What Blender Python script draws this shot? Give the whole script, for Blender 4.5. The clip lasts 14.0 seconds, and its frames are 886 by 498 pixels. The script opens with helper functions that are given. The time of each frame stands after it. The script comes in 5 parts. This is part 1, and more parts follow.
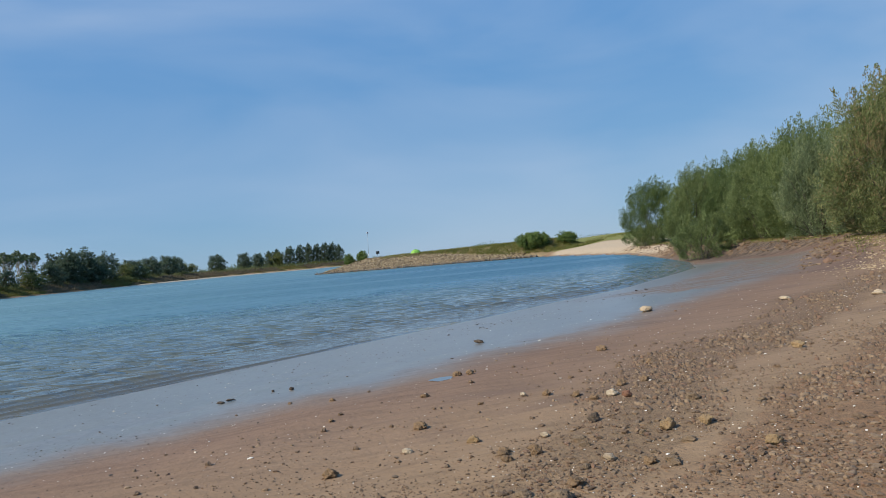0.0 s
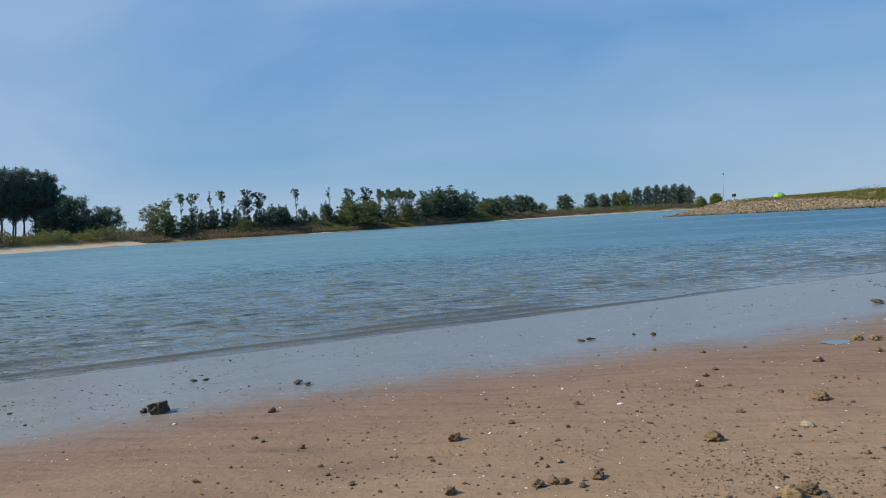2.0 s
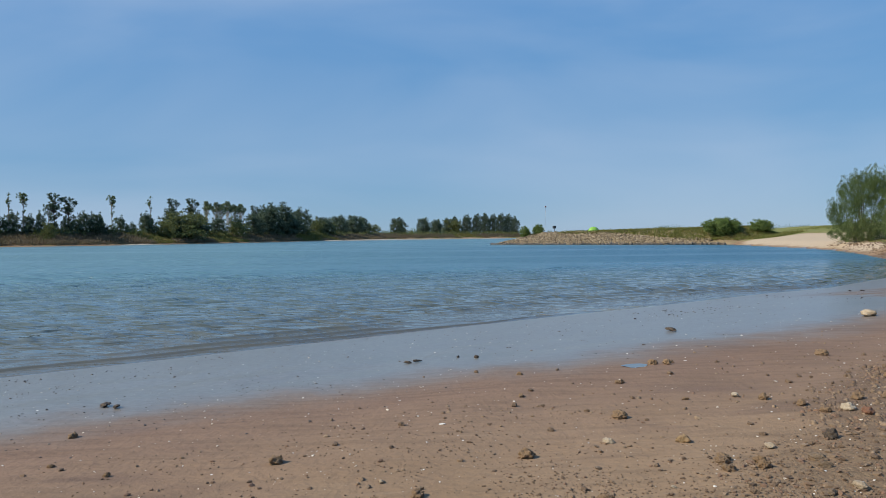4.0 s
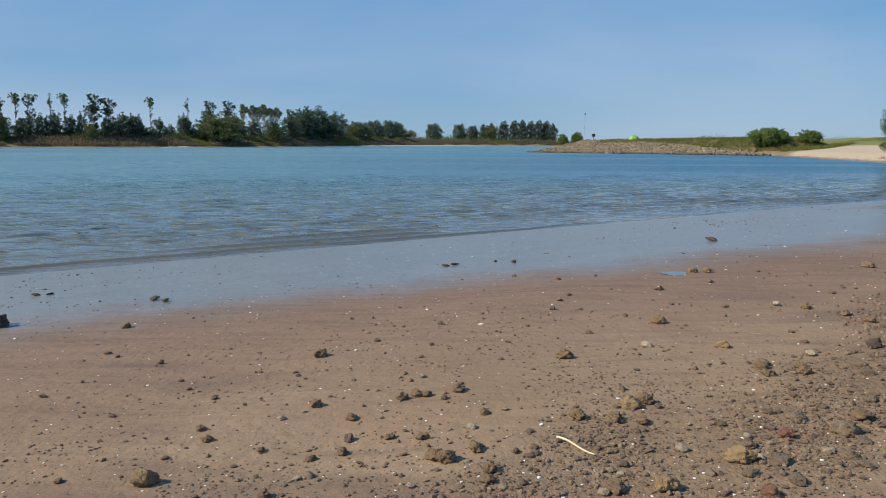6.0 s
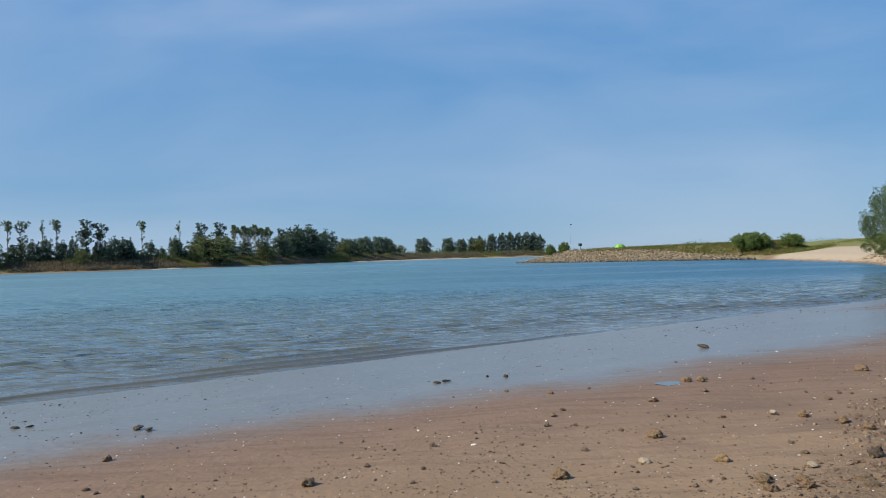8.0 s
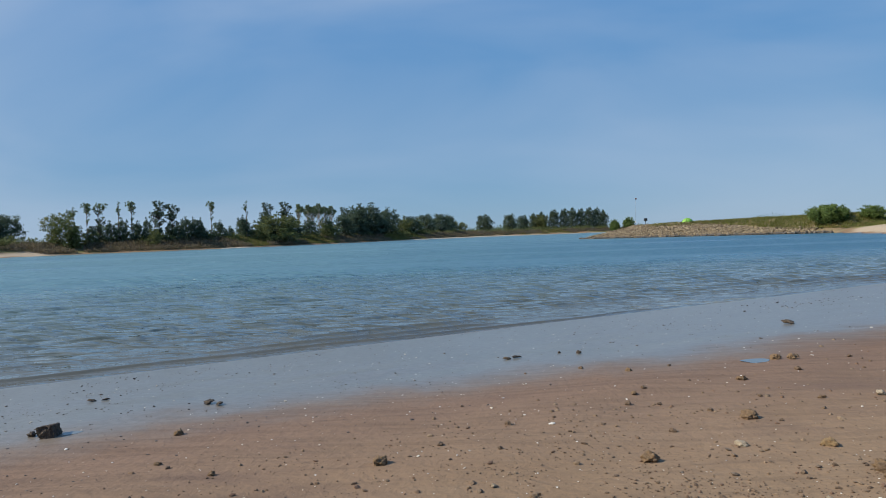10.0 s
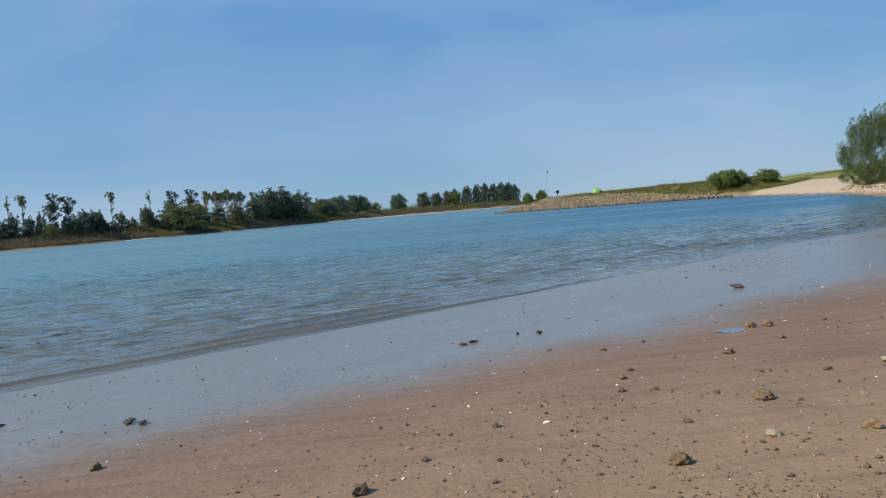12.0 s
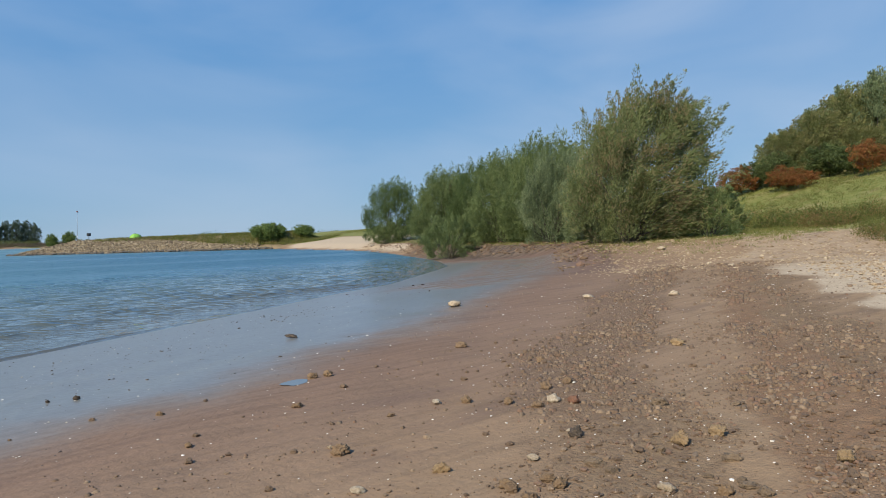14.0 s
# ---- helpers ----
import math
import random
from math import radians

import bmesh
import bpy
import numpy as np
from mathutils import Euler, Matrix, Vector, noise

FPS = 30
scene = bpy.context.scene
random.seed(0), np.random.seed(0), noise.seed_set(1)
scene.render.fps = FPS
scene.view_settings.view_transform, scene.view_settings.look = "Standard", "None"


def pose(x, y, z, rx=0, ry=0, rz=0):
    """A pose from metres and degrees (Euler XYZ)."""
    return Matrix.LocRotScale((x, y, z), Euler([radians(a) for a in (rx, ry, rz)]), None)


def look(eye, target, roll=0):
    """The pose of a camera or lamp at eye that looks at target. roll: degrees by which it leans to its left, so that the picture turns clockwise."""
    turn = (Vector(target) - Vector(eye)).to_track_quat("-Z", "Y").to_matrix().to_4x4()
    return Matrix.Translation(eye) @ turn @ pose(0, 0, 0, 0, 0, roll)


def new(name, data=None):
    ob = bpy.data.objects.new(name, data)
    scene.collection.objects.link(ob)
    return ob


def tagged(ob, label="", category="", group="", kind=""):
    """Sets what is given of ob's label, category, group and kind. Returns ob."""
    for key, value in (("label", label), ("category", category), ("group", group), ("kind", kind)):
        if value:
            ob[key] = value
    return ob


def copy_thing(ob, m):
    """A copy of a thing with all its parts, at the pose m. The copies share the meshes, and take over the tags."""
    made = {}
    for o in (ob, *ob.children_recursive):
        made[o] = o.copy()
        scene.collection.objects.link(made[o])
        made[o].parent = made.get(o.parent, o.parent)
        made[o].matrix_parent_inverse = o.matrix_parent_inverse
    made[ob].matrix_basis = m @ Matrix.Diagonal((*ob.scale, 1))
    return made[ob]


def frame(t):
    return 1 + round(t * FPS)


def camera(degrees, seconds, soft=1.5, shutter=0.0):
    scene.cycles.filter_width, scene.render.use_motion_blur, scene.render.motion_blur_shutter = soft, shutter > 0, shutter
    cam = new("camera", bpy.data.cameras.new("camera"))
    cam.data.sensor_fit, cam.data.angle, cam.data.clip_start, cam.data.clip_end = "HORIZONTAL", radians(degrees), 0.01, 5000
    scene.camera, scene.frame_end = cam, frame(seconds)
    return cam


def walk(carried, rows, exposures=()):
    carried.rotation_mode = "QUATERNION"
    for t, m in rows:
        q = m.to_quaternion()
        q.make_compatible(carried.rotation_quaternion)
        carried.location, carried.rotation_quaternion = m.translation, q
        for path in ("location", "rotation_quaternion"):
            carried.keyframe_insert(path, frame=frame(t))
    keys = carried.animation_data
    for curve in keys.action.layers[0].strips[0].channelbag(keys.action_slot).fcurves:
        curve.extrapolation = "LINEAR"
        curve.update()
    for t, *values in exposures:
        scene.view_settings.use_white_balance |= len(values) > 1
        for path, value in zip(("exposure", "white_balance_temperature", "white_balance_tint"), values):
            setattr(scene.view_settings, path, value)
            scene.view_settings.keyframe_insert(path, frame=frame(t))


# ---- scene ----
cam = camera(63.5, 14.0, soft=0.65)
PATH = [
    (0, (0.762, -0.468, 2.14), (1.283, 1.463, 2.158), -5.1),
    (0.5, (0.668, -0.252, 2.12), (0.591, 1.746, 2.095), -5.3),
    (1, (0.522, -0.121, 2.103), (0.332, 1.868, 2.03), -3.0),
    (1.5, (0.461, -0.061, 2.114), (0.026, 1.89, 2.043), -3.3),
    (2, (0.502, 0.008, 2.123), (0.076, 1.961, 2.048), -3.4),
    (2.5, (0.554, -0.014, 2.132), (0.45, 1.981, 2.045), -2.1),
    (2.7, (0.569, -0.025, 2.138), (0.568, 1.973, 2.054), -1.8),
    (4.8, (0.452, -0.078, 2.128), (0.491, 1.921, 2.126), -0.5),
    (5, (0.442, -0.088, 2.135), (0.438, 1.912, 2.137), -0.4),
    (5.5, (0.439, -0.049, 2.104), (0.384, 1.947, 1.994), -0.1),
    (6, (0.451, -0.02, 2.079), (0.392, 1.958, 1.789), 0.2),
    (6.5, (0.467, -0.026, 2.089), (0.4, 1.95, 1.785), -1.3),
    (7, (0.476, -0.039, 2.114), (0.431, 1.951, 1.914), -1.6),
    (7.2, (0.484, -0.024, 2.123), (0.456, 1.972, 1.993), -1.6),
    (9.3, (0.416, -0.029, 2.121), (0.309, 1.967, 2.193), -1.2),
    (9.5, (0.375, -0.01, 2.115), (0.19, 1.981, 2.154), -1.2),
    (10, (0.362, 0.304, 2.059), (0.159, 2.293, 2.024), -2.1),
    (10.5, (0.27, 0.612, 2.051), (0.055, 2.599, 1.966), -3.3),
    (11, (0.025, 0.78, 2.056), (-0.123, 2.768, 1.899), -2.9),
    (11.5, (-0.071, 0.943, 2.06), (-0.193, 2.932, 1.899), -3.6),
    (12, (-0.118, 1.231, 2.049), (-0.089, 3.228, 1.942), -4.7),
    (12.5, (-0.219, 1.376, 2.053), (0.219, 3.324, 1.929), -3.1),
    (13, (-0.32, 1.541, 2.045), (0.486, 3.368, 1.933), -2.2),
    (13.5, (-0.264, 1.714, 2.032), (0.708, 3.461, 1.965), -1.2),
    (14, (-0.218, 1.789, 2.041), (0.973, 3.395, 2.0), -1.7),
]
walk(cam, [(t, look(eye, target, roll)) for t, eye, target, roll in PATH], exposures=[(0.0, 0.0), (2.0, 0.0), (5.0, -0.06), (5.5, -0.10), (6.0, 0.0), (6.5, 0.09), (7.0, 0.08), (9.3, -0.08), (10.5, -0.10), (11.2, 0.0), (14.0, 0.02)])

# ---- light ----
SUN_AZIMUTH, SUN_HEIGHT = 252.0, 38.0      # degrees clockwise from +y, degrees up
world = bpy.data.worlds.new("sky")
scene.world = world
world.use_nodes = True
wn, wl = world.node_tree.nodes, world.node_tree.links
wn.clear()
sky = wn.new("ShaderNodeTexSky")
sky.sky_type, sky.sun_disc = "NISHITA", False
sky.sun_elevation, sky.sun_rotation = radians(SUN_HEIGHT), radians(SUN_AZIMUTH)
sky.air_density, sky.dust_density, sky.ozone_density, sky.altitude = 1.0, 0.0, 3.0, 20
# thin cirrus veils over the blue
coord, spread, veil, ramp, blend, back, out = [wn.new("ShaderNode" + k) for k in (
    "TexCoord", "Mapping", "TexNoise", "MapRange", "Mix", "Background", "OutputWorld")]
# deep blue of a clear September noon, paling towards the horizon
part_z, climb, clear, tone = [wn.new("ShaderNode" + k) for k in ("SeparateXYZ", "MapRange", "Mix", "Mix")]
climb.inputs["From Min"].default_value, climb.inputs["From Max"].default_value = 0.0, 0.5
clear.data_type = tone.data_type = "RGBA"
clear.inputs[6].default_value, clear.inputs[7].default_value = (1.90, 3.66, 5.75, 1), (0.56, 2.55, 6.3, 1)
tone.inputs[0].default_value = 0.82
for a, b in ((coord.outputs["Generated"], part_z.inputs[0]), (part_z.outputs["Z"], climb.inputs["Value"]), (climb.outputs[0], clear.inputs[0]),
             (sky.outputs[0], tone.inputs[6]), (clear.outputs[2], tone.inputs[7])):
    wl.new(a, b)
spread.inputs["Scale"].default_value = (1.3, 3.2, 5.0)
spread.inputs["Rotation"].default_value = (0.2, 0.25, 0.9)
veil.inputs["Scale"].default_value, veil.inputs["Detail"].default_value, veil.inputs["Distortion"].default_value = 1.1, 5, 0.6
veil.inputs["Roughness"].default_value = 0.45
ramp.inputs["From Min"].default_value, ramp.inputs["From Max"].default_value = 0.44, 0.74
ramp.inputs["To Max"].default_value = 0.44
blend.data_type = "RGBA"
# the veils thicken a little along the river, up and down
east, square, shift = [wn.new("ShaderNodeMath") for _ in range(3)]
shift.operation = "SUBTRACT"
shift.inputs[1].default_value = 0.27
square.operation = "MULTIPLY"
east.operation = "MULTIPLY_ADD"
east.inputs[1].default_value = 0.26
blend.inputs[7].default_value = (4.6, 5.6, 7.2, 1)
back.inputs["Strength"].default_value = 0.105
for a, b in ((coord.outputs["Generated"], spread.inputs["Vector"]), (spread.outputs[0], veil.inputs["Vector"]), (part_z.outputs["X"], shift.inputs[0]), (shift.outputs[0], square.inputs[0]), (shift.outputs[0], square.inputs[1]), (square.outputs[0], east.inputs[0]), (veil.outputs["Fac"], east.inputs[2]), (east.outputs[0], ramp.inputs["Value"]),
             (ramp.outputs[0], blend.inputs[0]), (tone.outputs[2], blend.inputs[6]), (blend.outputs[2], back.inputs["Color"]), (back.outputs[0], out.inputs[0])):
    wl.new(a, b)
lamp = bpy.data.lights.new("sun", "SUN")
lamp.energy, lamp.angle, lamp.color = 5.0, radians(0.55), (1.0, 0.90, 0.74)
sun = new("sun", lamp)
az, el = radians(SUN_AZIMUTH), radians(SUN_HEIGHT)
sun_way = Vector((math.sin(az) * math.cos(el), math.cos(az) * math.cos(el), math.sin(el)))
sun.matrix_world = Matrix.Translation((0, 0, 60)) @ sun_way.to_track_quat("Z", "Y").to_matrix().to_4x4()
scene.view_settings.exposure = 0.0

# ---- materials ----
class Nodes:
    """Short-hand for a material's node tree."""

    def __init__(self, name):
        self.material = bpy.data.materials.new(name)
        self.material.use_nodes = True
        self.tree = self.material.node_tree
        self.shader = self.tree.nodes["Principled BSDF"]
        self.output = self.tree.nodes["Material Output"]

    def set(self, socket, value):
        if isinstance(value, bpy.types.NodeSocket):
            self.tree.links.new(value, socket)
        elif value is not None:
            socket.default_value = value
        return self

    def principled(self, **values):
        for key, value in values.items():
            self.set(self.shader.inputs[key.replace("_", " ")], value)
        return self

    def add(self, kind, **props):
        made = self.tree.nodes.new("ShaderNode" + kind)
        for key in props:
            if key == "operation":
                made.operation = props[key]
            elif key == "data_type":
                made.data_type = props[key]
            elif key == "interpolation_type":
                made.interpolation_type = props[key]
            elif key == "attribute_name":
                made.attribute_name = props[key]
        return made

    def place(self, scale=(1, 1, 1), turn=0.0):
        geo, mapping = self.add("NewGeometry"), self.add("Mapping")
        self.set(mapping.inputs["Vector"], geo.outputs["Position"])
        mapping.inputs["Scale"].default_value = scale
        mapping.inputs["Rotation"].default_value = (0, 0, turn)
        return mapping.outputs[0]

    def own(self):
        return self.add("TexCoord").outputs["Object"]

    def noise(self, scale, detail=3.0, vector=None, rough=0.55, distortion=0.0):
        n = self.add("TexNoise")
        self.set(n.inputs["Vector"], vector if vector is not None else self.place())
        n.inputs["Scale"].default_value, n.inputs["Detail"].default_value = scale, detail
        n.inputs["Roughness"].default_value, n.inputs["Distortion"].default_value = rough, distortion
        return n.outputs["Fac"]

    def cells(self, scale, vector=None):
        n = self.add("TexVoronoi")
        self.set(n.inputs["Vector"], vector if vector is not None else self.place())
        n.inputs["Scale"].default_value = scale
        return n.outputs["Distance"]

    def math(self, operation, a, b=0.0, c=0.0):
        n = self.add("Math", operation=operation)
        for socket, value in zip(n.inputs, (a, b, c)):
            self.set(socket, value)
        return n.outputs[0]

    def step(self, value, low, high, to_low=0.0, to_high=1.0):
        n = self.add("MapRange", interpolation_type="SMOOTHSTEP")
        self.set(n.inputs[0], value)
        for i, v in enumerate((low, high, to_low, to_high)):
            self.set(n.inputs[i + 1], v)
        return n.outputs[0]

    def mix(self, fac, a, b):
        n = self.add("Mix", data_type="RGBA")
        for i, v in ((0, fac), (6, a), (7, b)):
            self.set(n.inputs[i], (*v, 1) if isinstance(v, tuple) and len(v) == 3 else v)
        return n.outputs[2]

    def attr(self, name):
        return self.add("Attribute", attribute_name=name).outputs["Fac"]

    def island(self):
        return self.add("NewGeometry").outputs["Random Per Island"]

    def each(self):
        return self.add("ObjectInfo").outputs["Random"]

    def bump(self, height, strength, distance, before=None):
        n = self.add("Bump")
        self.set(n.inputs["Height"], height)
        self.set(n.inputs["Strength"], strength)
        n.inputs["Distance"].default_value = distance
        if before is not None:
            self.set(n.inputs["Normal"], before)
        return n.outputs[0]


def ground_material():
    m = Nodes("ground")
    inland, gravel, red, pale, mud, grass, far = [m.attr(k) for k in ("inland", "gravel", "red", "pale", "mud", "grass", "far")]
    broad, mid, fine, grain = m.noise(0.3, 4), m.noise(1.7, 4), m.noise(11, 4), m.noise(95, 3)
    crumb = m.noise(38, 3, None, 0.6)
    streak = m.noise(1.0, 5, m.place((0.35, 2.6, 1), -0.65), 0.6)
    comb = m.noise(3.4, 4, m.place((0.28, 2.4, 1), -0.42), 0.6, 0.25)
    swash = m.noise(9.0, 3, m.place((0.22, 1.7, 1), -0.5), 0.6)
    sand = m.mix(m.step(broad, 0.35, 0.68), (0.312, 0.215, 0.131), (0.262, 0.175, 0.104))
    sand = m.mix(m.step(streak, 0.5, 0.75, 0, 0.4), sand, (0.345, 0.248, 0.158))
    sand = m.mix(m.step(comb, 0.50, 0.72, 0, 0.55), sand, (0.208, 0.142, 0.090))
    sand = m.mix(m.step(swash, 0.55, 0.75, 0, 0.30), sand, (0.365, 0.271, 0.177))
    sand = m.mix(m.step(fine, 0.45, 0.75, 0, 0.25), sand, (0.205, 0.140, 0.091))
    sand = m.mix(m.step(crumb, 0.62, 0.76, 0, 0.3), sand, (0.158, 0.106, 0.068))
    sand = m.mix(m.step(grain, 0.60, 0.80, 0, 0.22), sand, (0.400, 0.305, 0.204))
    # damp purplish hollows
    hollow = m.noise(0.75, 3, m.place((0.6, 1.5, 1), -0.5), 0.55, 0.3)
    sand = m.mix(m.step(hollow, 0.54, 0.72, 0, 0.65), sand, (0.165, 0.113, 0.082))
    stony = m.mix(m.step(fine, 0.35, 0.65), (0.174, 0.116, 0.073), (0.234, 0.163, 0.097))
    stony = m.mix(m.step(crumb, 0.50, 0.68, 0, 0.6), stony, (0.116, 0.078, 0.049))
    stony = m.mix(m.step(grain, 0.6, 0.76, 0, 0.4), stony, (0.303, 0.222, 0.135))
    rusty = m.mix(m.step(fine, 0.35, 0.6), (0.237, 0.138, 0.078), (0.187, 0.116, 0.070))
    stony = m.mix(m.step(m.math("ADD", red, m.math("MULTIPLY", m.math("SUBTRACT", mid, 0.5), 0.8)), 0.35, 0.7), stony, rusty)
    col = m.mix(m.step(m.math("ADD", gravel, m.math("ADD", m.math("MULTIPLY", m.math("SUBTRACT", mid, 0.5), 1.3), m.math("MULTIPLY", m.math("SUBTRACT", comb, 0.5), 0.9))), 0.15, 1.05, 0, 0.85), sand, stony)
    dry = m.mix(m.step(fine, 0.4, 0.7), (0.50, 0.40, 0.282), (0.40, 0.312, 0.212))
    dry = m.mix(m.step(crumb, 0.56, 0.72, 0, 0.5), dry, (0.26, 0.195, 0.13))
    col = m.mix(m.step(m.math("ADD", pale, m.math("MULTIPLY", m.math("ADD", m.math("SUBTRACT", mid, 0.5), m.math("SUBTRACT", fine, 0.5)), 0.6)), 0.2, 0.85), col, dry)
    ooze = m.noise(2.4, 4, m.place((0.30, 2.2, 1), -0.42), 0.6)
    sludge = m.mix(m.step(ooze, 0.40, 0.62), (0.190, 0.142, 0.108), (0.052, 0.041, 0.035))
    sludge = m.mix(m.step(mid, 0.5, 0.7, 0, 0.5), sludge, (0.13, 0.098, 0.08))
    col = m.mix(m.step(m.math("ADD", mud, m.math("MULTIPLY", m.math("SUBTRACT", streak, 0.5), 0.8)), 0.25, 0.7), col, sludge)
    ripple = m.math("ADD", inland, m.math("ADD", m.math("MULTIPLY", m.math("SUBTRACT", broad, 0.5), 1.2), m.math("ADD", m.math("MULTIPLY", m.math("SUBTRACT", mid, 0.5), 1.1), m.math("MULTIPLY", m.math("SUBTRACT", comb, 0.5), 0.5))))
    soak = m.step(ripple, 6.0, 11.4, 1.0, 0.0)
    film = m.math("MULTIPLY", m.step(ripple, 4.6, 6.9, 1.0, 0.0), m.math("MAXIMUM", m.math("MAXIMUM", m.step(mud, 0.15, 0.6, 1.0, 0.3), m.step(inland, 1.2, 3.2, 0.9, 0.0)), m.step(ooze, 0.46, 0.58, 0.0, 0.85)))
    col = m.mix(m.math("MULTIPLY", soak, 0.8), col, m.mix(m.step(comb, 0.4, 0.65), (0.205, 0.132, 0.098), (0.162, 0.105, 0.080)))
    silt = m.mix(m.step(fine, 0.35, 0.7), (0.172, 0.172, 0.148), (0.228, 0.222, 0.190))
    silt = m.mix(m.step(crumb, 0.58, 0.72, 0, 0.55), silt, (0.085, 0.082, 0.072))
    col = m.mix(m.math("MULTIPLY", film, 0.85), col, silt)
    turf = m.mix(m.step(mid, 0.35, 0.65), (0.145, 0.168, 0.042), (0.235, 0.222, 0.072))
    turf = m.mix(m.step(fine, 0.45, 0.7, 0, 0.6), turf, (0.112, 0.145, 0.034))
    turf = m.mix(m.step(broad, 0.5, 0.72, 0, 0.7), turf, (0.29, 0.235, 0.115))
    col = m.mix(m.step(m.math("ADD", grass, m.math("MULTIPLY", m.math("SUBTRACT", fine, 0.5), 0.7)), 0.35, 0.65), col, turf)
    marsh = m.mix(m.step(m.noise(0.05, 3), 0.4, 0.6), (0.13, 0.12, 0.05), (0.17, 0.1, 0.055))
    col = m.mix(far, col, marsh)
    m.principled(Base_Color=col, Roughness=m.step(film, 0.0, 1.0, 0.9, 0.32), IOR=1.33)
    m.set(m.shader.inputs["Specular IOR Level"], m.step(film, 0, 1, 0.25, 0.6))
    m.set(m.shader.inputs["Coat Weight"], m.math("MULTIPLY", film, m.step(crumb, 0.56, 0.72, 0.47, 0.2)))
    m.shader.inputs["Coat Roughness"].default_value = 0.27
    m.shader.inputs["Coat IOR"].default_value = 1.33
    rough = m.math("ADD", m.math("MULTIPLY", fine, 0.4), m.math("MULTIPLY", grain, 0.05))
    rough = m.math("ADD", rough, m.math("MULTIPLY", streak, 0.4))
    rough = m.math("ADD", rough, m.math("MULTIPLY", comb, 0.22))
    rough = m.math("ADD", rough, m.math("MULTIPLY", crumb, m.step(gravel, 0.2, 0.8, 0.10, 0.5)))
    rough = m.math("ADD", rough, m.math("MULTIPLY", m.math("MULTIPLY", ooze, mud), 1.4))
    m.principled(Normal=m.bump(rough, m.step(film, 0, 1, 0.9, 0.16), 0.045))
    m.set(m.shader.inputs["Coat Normal"], m.bump(m.math("ADD", m.noise(3, 2), m.math("MULTIPLY", crumb, 0.25)), 0.14, 0.01))
    return m.material


def water_material():
    m = Nodes("river_water")
    shallow, off = m.attr("shallow"), m.attr("offshore")
    wide = m.noise(0.012, 3, m.place((1, 0.35, 1), 0.3))
    deep = m.mix(m.step(wide, 0.35, 0.65), (0.090, 0.190, 0.236), (0.120, 0.232, 0.260))
    deep = m.mix(m.attr("bay"), deep, (0.064, 0.158, 0.226))
    col = m.mix(m.step(off, 7, 55), m.mix(shallow, (0.110, 0.168, 0.172), (0.112, 0.098, 0.074)), deep)
    # gusts roughen the open river; by the beach it stays smoother
    gust = m.step(m.noise(0.02, 3, m.place((0.35, 2.6, 1), 0.25)), 0.40, 0.68, 1.0, 0.55)
    open_water = m.step(off, 8, 70)
    n = m.bump(m.noise(0.16, 3, m.place((0.8, 1.2, 1), -0.3), 0.5, 0.3), gust, 0.4)
    n = m.bump(m.noise(0.42, 3, m.place((0.5, 1.6, 1), -0.36), 0.55, 0.4), m.math("MULTIPLY", gust, m.step(off, 14, 40)), 0.5, n)
    n = m.bump(m.noise(1.05, 2, m.place((0.55, 1.9, 1), -0.40), 0.45, 0.5), m.math("MULTIPLY", gust, m.step(off, 0.5, 3.5, 0.15, 1.0)), 0.42, n)
    n = m.bump(m.noise(3.6, 2, m.place((0.5, 1.6, 1), -0.42), 0.5, 0.3), m.math("MULTIPLY", gust, m.step(off, 0.3, 2.5, 0.35, 1.0)), 0.075, n)
    m.principled(Base_Color=col, Roughness=m.math("ADD", 0.05, m.math("MULTIPLY", open_water, m.math("MULTIPLY", gust, 0.36))), IOR=1.33, Normal=n)
    return m.material


def stone_material(name, low, high, speck, sharp=0.8):
    m = Nodes(name)
    at = m.own()
    a, b, c = m.noise(6, 4, at), m.noise(28, 4, at), m.noise(90, 2, at)
    col = m.mix(m.each(), low, high)
    col = m.mix(m.step(a, 0.4, 0.65, 0, 0.6), col, speck)
    col = m.mix(m.step(b, 0.5, 0.72, 0, 0.45), col, tuple(0.45 * v for v in low))
    m.principled(Base_Color=col, Roughness=0.88, Normal=m.bump(m.math("ADD", b, m.math("MULTIPLY", c, 0.4)), sharp, 0.012))
    return m.material


def scatter_material(name, colours, roughness=0.9, size=40):
    """Colours chosen piece by piece."""
    m = Nodes(name)
    ramp = m.add("ValToRGB")
    m.set(ramp.inputs[0], m.island())
    ramp.color_ramp.interpolation = "CONSTANT"
    while len(ramp.color_ramp.elements) < len(colours):
        ramp.color_ramp.elements.new(0.5)
    for i, c in enumerate(colours):
        ramp.color_ramp.elements[i].position = i / len(colours)
        ramp.color_ramp.elements[i].color = (*c, 1)
    grit = m.noise(size, 3)
    col = m.mix(m.step(grit, 0.4, 0.7, 0, 0.5), ramp.outputs[0], tuple(0.5 * v for v in colours[0]))
    m.principled(Base_Color=col, Roughness=roughness, Normal=m.bump(grit, 0.4, 0.01))
    return m.material


